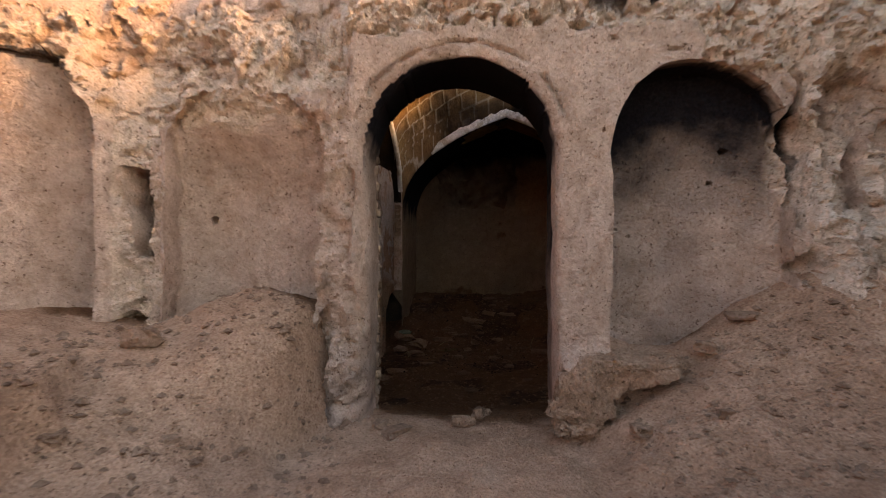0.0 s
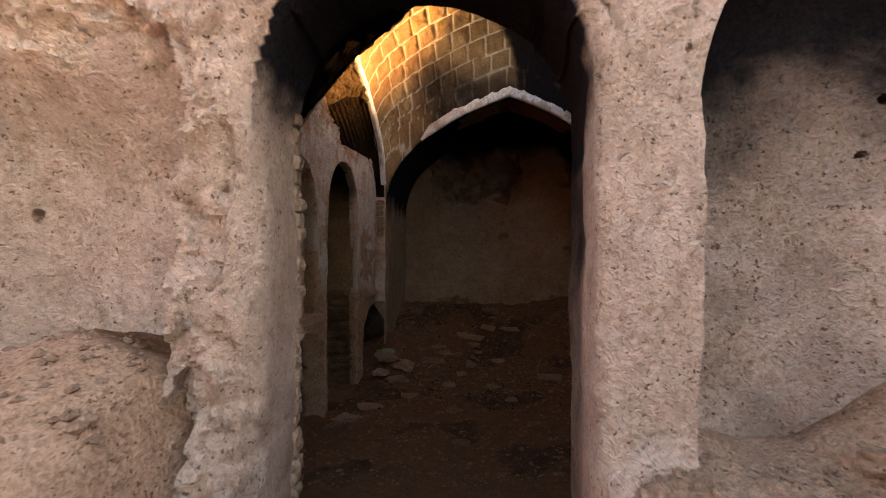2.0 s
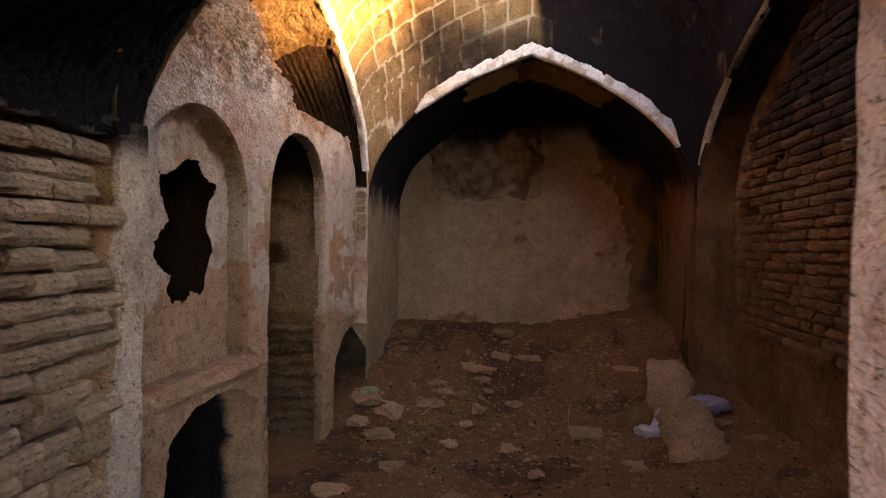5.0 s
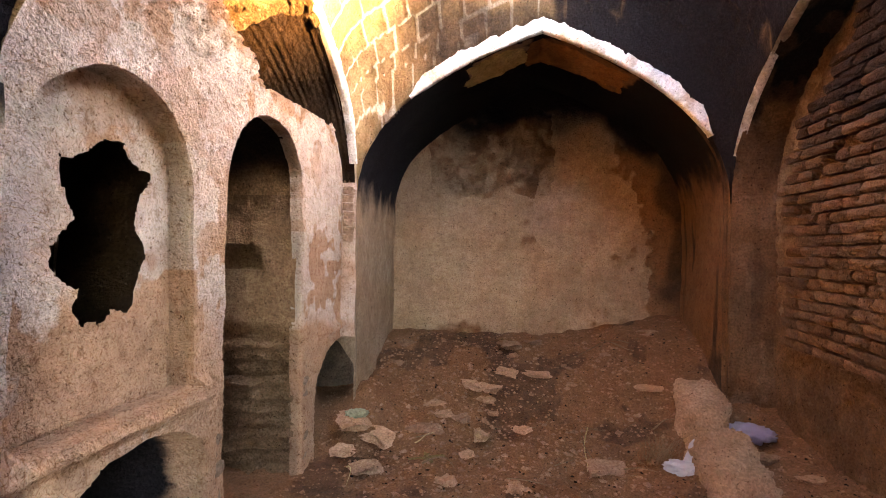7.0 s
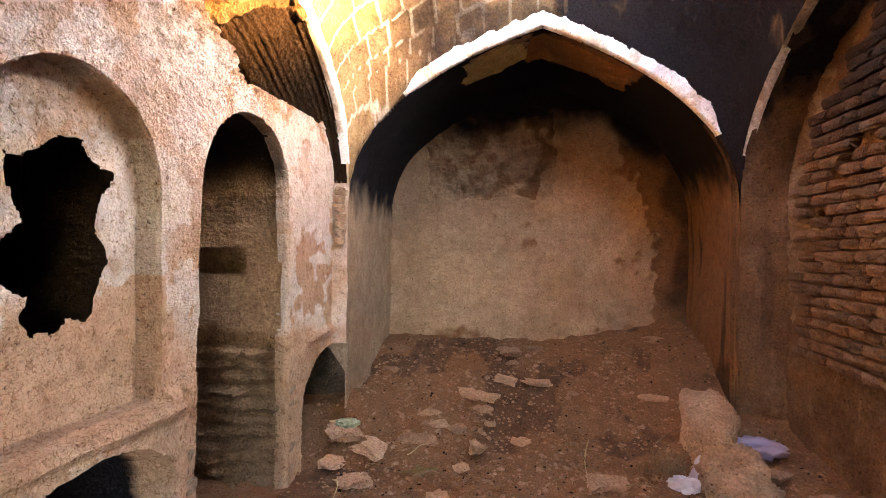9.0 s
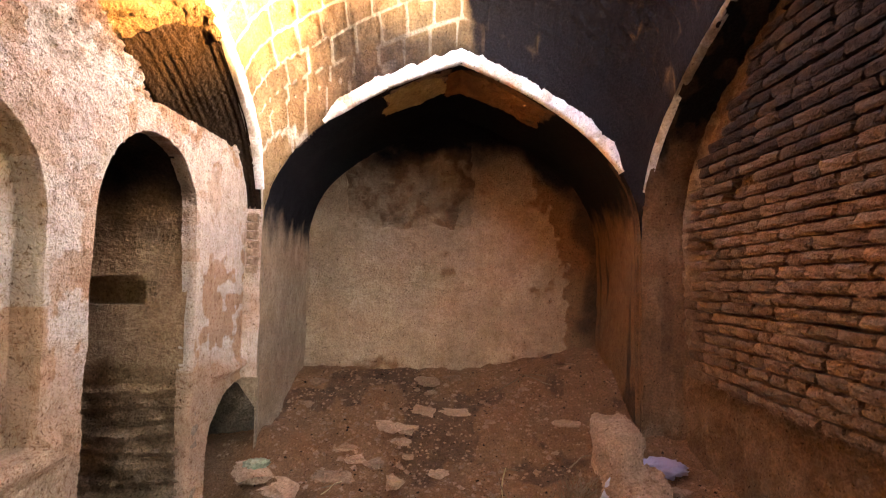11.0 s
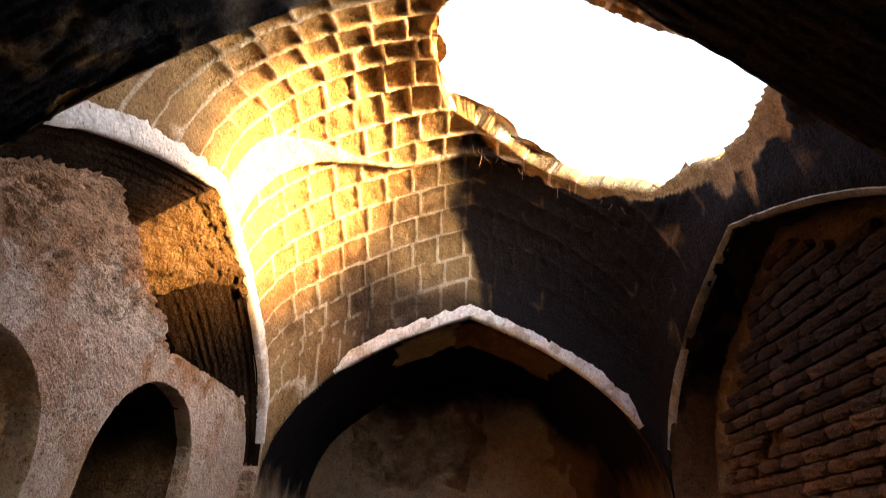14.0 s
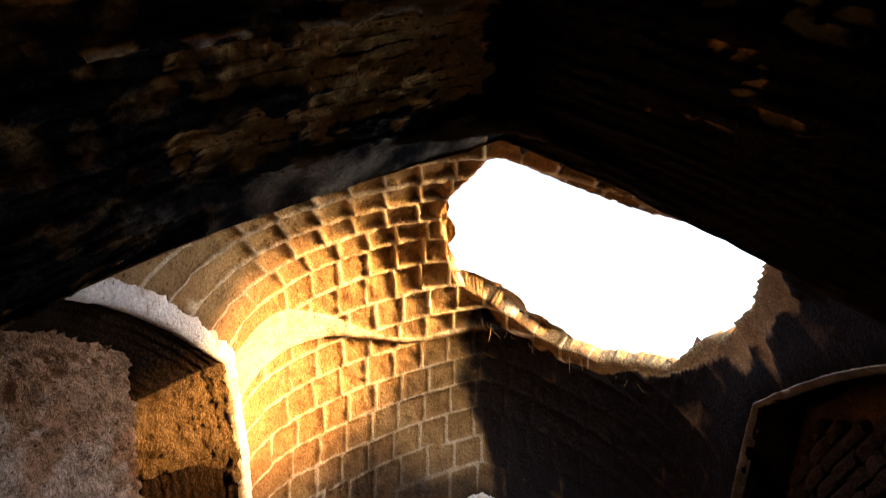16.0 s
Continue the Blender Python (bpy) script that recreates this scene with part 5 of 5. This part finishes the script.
scatter("shards", 1000, (-0.55, 2.1, 7.3, 10.0), (0.012, 0.05), 15, STONE, "small flat shards of broken brick on the room floor")
scatter("crumbled_humus", 1800, (-0.6, 3.0, 6.6, 10.2), (0.005, 0.024), 16, SOOTY, "dark crumbs of charred mud on the room floor")

# twigs and straw
TWIG = earth("dry_twig", (0.22, 0.15, 0.09), (0.14, 0.09, 0.05), soot_shade=None, bump=0.3)
STRAW = earth("dry_straw", (0.45, 0.34, 0.18), (0.36, 0.26, 0.13), soot_shade=None, bump=0.2)


def stick(name, points, radius, material, label):
    cu = bpy.data.curves.new(name, "CURVE")
    cu.dimensions, cu.bevel_depth, cu.bevel_resolution = "3D", radius, 1
    sp = cu.splines.new("POLY")
    sp.points.add(len(points) - 1)
    for k, (x, y, z) in enumerate(points):
        sp.points[k].co, sp.points[k].radius = (x, y, z, 1), 1.0 - 0.6 * k / (len(points) - 1)
    tmp = bpy.data.objects.new(name, cu)
    me = bpy.data.meshes.new_from_object(tmp)
    bpy.data.objects.remove(tmp)
    me.materials.clear()
    me.materials.append(material)
    return tagged(new(name, me), label, name, name + "s of the room")


for k, (x0, y0, x1, y1, r0) in enumerate([(1.94, 9.87, 2.23, 9.6, 0.008), (1.9, 9.83, 1.45, 9.44, 0.007), (2.2, 9.75, 1.85, 9.7, 0.005), (1.48, 8.54, 1.31, 7.93, 0.006), (1.42, 8.45, 1.36, 7.85, 0.005), (0.04, 8.0, 0.29, 7.93, 0.007), (-0.12, 8.34, 0.14, 8.5, 0.006), (-0.08, 8.3, 0.1, 8.45, 0.005),
                                           (2.0, 8.45, 2.33, 8.42, 0.006), (1.45, 8.55, 1.6, 8.52, 0.006), (0.7, 7.75, 1.0, 7.6, 0.005), (-0.55, 7.9, -0.5, 7.55, 0.005), (1.1, 8.0, 1.3, 8.15, 0.004), (1.6, 7.9, 1.85, 7.8, 0.005)]):
    pts = []
    for q in range(7):
        f = q / 6
        x, y = x0 + (x1 - x0) * f + 0.02 * math.sin(5 * f + k), y0 + (y1 - y0) * f + 0.02 * math.cos(4 * f + 2 * k)
        pts.append((x, y, settle(x, y) + 0.02 + 0.03 * math.sin(math.pi * f) * (k % 3)))
    stick("twig", pts, r0, STRAW if k % 4 == 3 else TWIG, "dry brown twig on the earth floor")

# thin stalks strewn over the floor
r = random.Random(21)
bm = bmesh.new()
for k in range(70):
    x, y, a, ln = r.uniform(-0.5, 2.6), r.uniform(7.1, 10.1), r.uniform(0, 6.28), r.uniform(0.04, 0.15)
    prev = None
    for q in range(4):
        f = q / 3
        px_, py_ = x + math.cos(a) * ln * f, y + math.sin(a) * ln * f + 0.01 * math.sin(5 * f + k)
        pz_ = settle(px_, py_) + 0.012 + 0.02 * math.sin(math.pi * f) * (k % 3)
        w = 0.0018
        ring = [bm.verts.new((px_ - w * math.sin(a) * math.cos(g), py_ + w * math.cos(a) * math.cos(g), pz_ + w * math.sin(g))) for g in (0, 2.1, 4.2)]
        if prev:
            for g in range(3):
                bm.faces.new((prev[g], prev[(g + 1) % 3], ring[(g + 1) % 3], ring[g]))
        prev = ring
me = bpy.data.meshes.new("dry_stalks")
bm.to_mesh(me)
bm.free()
me.materials.append(TWIG)
tagged(new("dry_stalks", me), "thin dry stalks strewn over the earth floor", "stalks", kind="stuff")

# a tuft of dry brush by the mud bank
r = random.Random(3)
bm = bmesh.new()
for k in range(140):
    a, ln = r.uniform(0, 6.28), r.uniform(0.12, 0.3)
    x, y = 1.93 + r.gauss(0, 0.07), 8.05 + r.gauss(0, 0.06)
    z = settle(x, y)
    lean = r.uniform(0.3, 1.2)
    prev = None
    for q in range(5):
        f = q / 4
        px_, py_, pz_ = x + math.cos(a) * ln * lean * f, y + math.sin(a) * ln * lean * f, z + ln * f * (1 - 0.45 * f * lean)
        w = 0.0022 * (1 - 0.8 * f)
        ring = [bm.verts.new((px_ + w * math.cos(g + a), py_ + w * math.sin(g + a), pz_)) for g in (0, 2.1, 4.2)]
        if prev:
            for g in range(3):
                bm.faces.new((prev[g], prev[(g + 1) % 3], ring[(g + 1) % 3], ring[g]))
        prev = ring
me = bpy.data.meshes.new("dry_brush")
bm.to_mesh(me)
bm.free()
me.materials.append(TWIG)
tagged(new("dry_brush", me), "tuft of dry brown brush beside the mud bank", "brush", kind="stuff")


r = random.Random(8)
for k in range(14):
    x = r.uniform(0.9, 2.3)
    y = 7.72 - 0.12 * abs(x - 1.4) + r.uniform(-0.02, 0.03)
    z = float(vault_z(np.array((x + 1.03 - 0.37 * (y - 5.05) / 3.61) / 3.5), np.array((y - 5.05) / 3.61))) + 0.03
    ln, sway = r.uniform(0.08, 0.26), r.uniform(-0.06, 0.06)
    stick("root", [(x + sway * f * f, y - 0.05 * f + 0.02 * math.sin(6 * f + k), z - ln * f) for f in (0, 0.25, 0.5, 0.75, 1)], 0.0035, TWIG, "thin dry root hanging from the broken vault")

# crumpled plastic
def plastic(name, colour, clear):
    m, N, L = nodes_of(name)
    b = N["Principled BSDF"]
    b.inputs["Base Color"].default_value = (*colour, 1)
    b.inputs["Roughness"].default_value = 0.28
    b.inputs["Transmission Weight"].default_value = clear
    b.inputs["IOR"].default_value = 1.2
    return m


def bag(name, x, y, sx, sy, sz, turn_z, seed, material, label):
    bm = bmesh.new()
    bmesh.ops.create_icosphere(bm, subdivisions=4, radius=1.0)
    p = np.array([v.co for v in bm.verts])
    crease = np.abs(fbm(p, 1.8, 3, seed)) + 0.5 * np.abs(fbm(p, 5.0, 2, seed + 3))
    p = p * (1.05 - 0.45 * crease)[:, None] * (sx, sy, sz)
    p[:, 2] = np.maximum(p[:, 2], -0.6 * sz) + 0.6 * sz
    for v, c in zip(bm.verts, p):
        v.co = c
    for f in bm.faces:
        f.smooth = True
    me = bpy.data.meshes.new(name)
    bm.to_mesh(me)
    bm.free()
    me.materials.append(material)
    ob = new(name, me)
    ob.matrix_basis = pose(x, y, settle(x, y), 0, 0, turn_z)
    return tagged(ob, label, "plastic bag")


cloth = bag("rag", -0.62, 8.5, 0.13, 0.09, 0.05, 30, 79, RAG, "crumpled pale green rag on the earth floor")
tagged(cloth, "crumpled pale green rag on the earth floor", "rag")
bag("plastic_bag", 2.66, 8.12, 0.25, 0.11, 0.10, -6, 71, plastic("lilac_film", (0.34, 0.27, 0.40), 0.35), "crumpled lilac translucent plastic bag behind the mud bank")
film_white = plastic("white_film", (0.42, 0.39, 0.43), 0.25)
crumple = bag("plastic_bag", 1.99, 7.78, 0.13, 0.12, 0.06, -20, 75, film_white, "crumpled white plastic film against the mud bank")
fu_, fv_ = np.meshgrid(np.linspace(0, 1, 24), np.linspace(0, 1, 40), indexing="ij")
fold_p = np.stack([0.03 + 0.07 * fv_ + (fu_ - 0.5) * 0.07 * (1 - 0.75 * fv_), 0.02 + 0.05 * fv_, 0.04 + 0.21 * fv_], -1).reshape(-1, 3)
fold_p = shake(fold_p, 0.014, 14.0, 3, 77)
fold_ob = grid_object("fold", film_white, fold_p.reshape(24, 40, 3), None, None, crumple)
fold_ob.modifiers.new("film", "SOLIDIFY").thickness = 0.002

# bricks that show one by one
rng = random.Random(5)
# brick infill of the right wall
LENGTHS = (0.17, 0.22, 0.25)
kinds = [brick_mesh("brick", 100 + k, 0.13, LENGTHS[k % 3], 0.074, BRICK) for k in range(9)]
# Four blacker grades of brick: real smoke stain mixed with painted shade.
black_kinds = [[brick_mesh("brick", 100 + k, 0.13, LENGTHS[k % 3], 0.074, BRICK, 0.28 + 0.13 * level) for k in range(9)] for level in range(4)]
lay, z = 0, 0.9
while z < 3.5:
    y = 4.95 + rng.uniform(0.0, 0.2)
    while y < 8.5:
        k = rng.randrange(9)
        y += LENGTHS[k % 3] / 2 + 0.004
        v = (y - 5.05) / 3.61
        top = min(float(profile(np.array(min(max(v + e, 0.0), 1.0)))) for e in (-0.045, 0.05)) - 0.1 - 0.2 * float(smooth(6.9, 8.2, y))
        pocket = (abs(y - 7.74) < 0.13 and abs(z - 2.34) < 0.075) or (abs(y - 8.1) < 0.12 and abs(z - 1.97) < 0.06)
        if z < top and 5.0 < y < 8.36 + rng.uniform(-0.06, 0.05) and not pocket and rng.random() > 0.012:
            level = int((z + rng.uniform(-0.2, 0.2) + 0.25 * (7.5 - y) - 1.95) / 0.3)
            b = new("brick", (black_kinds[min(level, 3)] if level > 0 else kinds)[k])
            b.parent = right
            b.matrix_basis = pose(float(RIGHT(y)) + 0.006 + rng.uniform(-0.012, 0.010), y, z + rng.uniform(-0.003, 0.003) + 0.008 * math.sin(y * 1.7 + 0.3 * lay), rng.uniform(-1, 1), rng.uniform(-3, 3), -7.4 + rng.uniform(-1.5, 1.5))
        y += LENGTHS[k % 3] / 2 + 0.004
    lay, z = lay + 1, z + 0.086

# bared brickwork by the entrance
def courses(parent, meshes, z0, z1, pitch, s0, s1, length, place, jitter=0.012, stagger=0.45, gaps=0.0):
    lay, z = 0, z0
    while z < z1:
        q = s0 + (length * stagger if lay % 2 else 0) + (rng.uniform(-0.02, 0.02) if stagger else 0)
        while q < s1:
            if rng.random() < gaps:
                q += length
                continue
            x, y, turn_z = place(q)
            b = new("brick", meshes[rng.randrange(len(meshes))])
            b.parent = parent
            b.matrix_basis = pose(x + rng.uniform(-jitter, jitter), y, z + rng.uniform(-0.008, 0.008), rng.uniform(-3, 3), rng.uniform(-3, 3), turn_z + rng.uniform(-3, 3))
            q += length + rng.uniform(-0.02, 0.03)
        lay, z = lay + 1, z + pitch


ADOBE_BRICK = earth("mud_brick", (0.36, 0.25, 0.175), (0.27, 0.18, 0.12), soot_shade=None, bump=0.9, vary=0.22)
mud_kinds = [brick_mesh("brick", 140 + k, 0.14, 0.15 + 0.025 * (k % 3), 0.07, ADOBE_BRICK) for k in range(6)]
courses(west_low, mud_kinds, 0.55, 2.02, 0.079, 4.28, 5.06, 0.175, lambda q: (-1.16 + 0.109 * (q - 3.86) - 0.10, q, -6), 0.02)
heads = [brick_mesh("brick", 160 + k, 0.11, 0.09, 0.07, ADOBE_BRICK) for k in range(5)]
jamb_ends = [brick_mesh("brick", 170 + k, 0.09, 0.07, 0.055, ADOBE_BRICK) for k in range(5)]
courses(facade, jamb_ends, 0.42, 2.15, 0.06, 3.575, 3.58, 0.3, lambda q: (-0.478, q, 0), 0.012, 0)
courses(left, heads, 0.0, 0.66, 0.08, 6.6, 6.72, 0.15, lambda q: (float(LEFT(q)) - 0.045, q, -7))
courses(left, heads, 0.0, 0.72, 0.085, 7.875, 7.88, 0.2, lambda q: (float(LEFT(q)) - 0.06, q, -7), stagger=0)
courses(far_face, heads, 1.74, 2.22, 0.075, -0.745, -0.74, 0.2, lambda q: (q, 8.65, 90), 0.006, 0)
courses(far_face, heads, 0.45, 1.6, 0.078, 2.885, 2.89, 0.2, lambda q: (q, 8.785, 90), stagger=0)
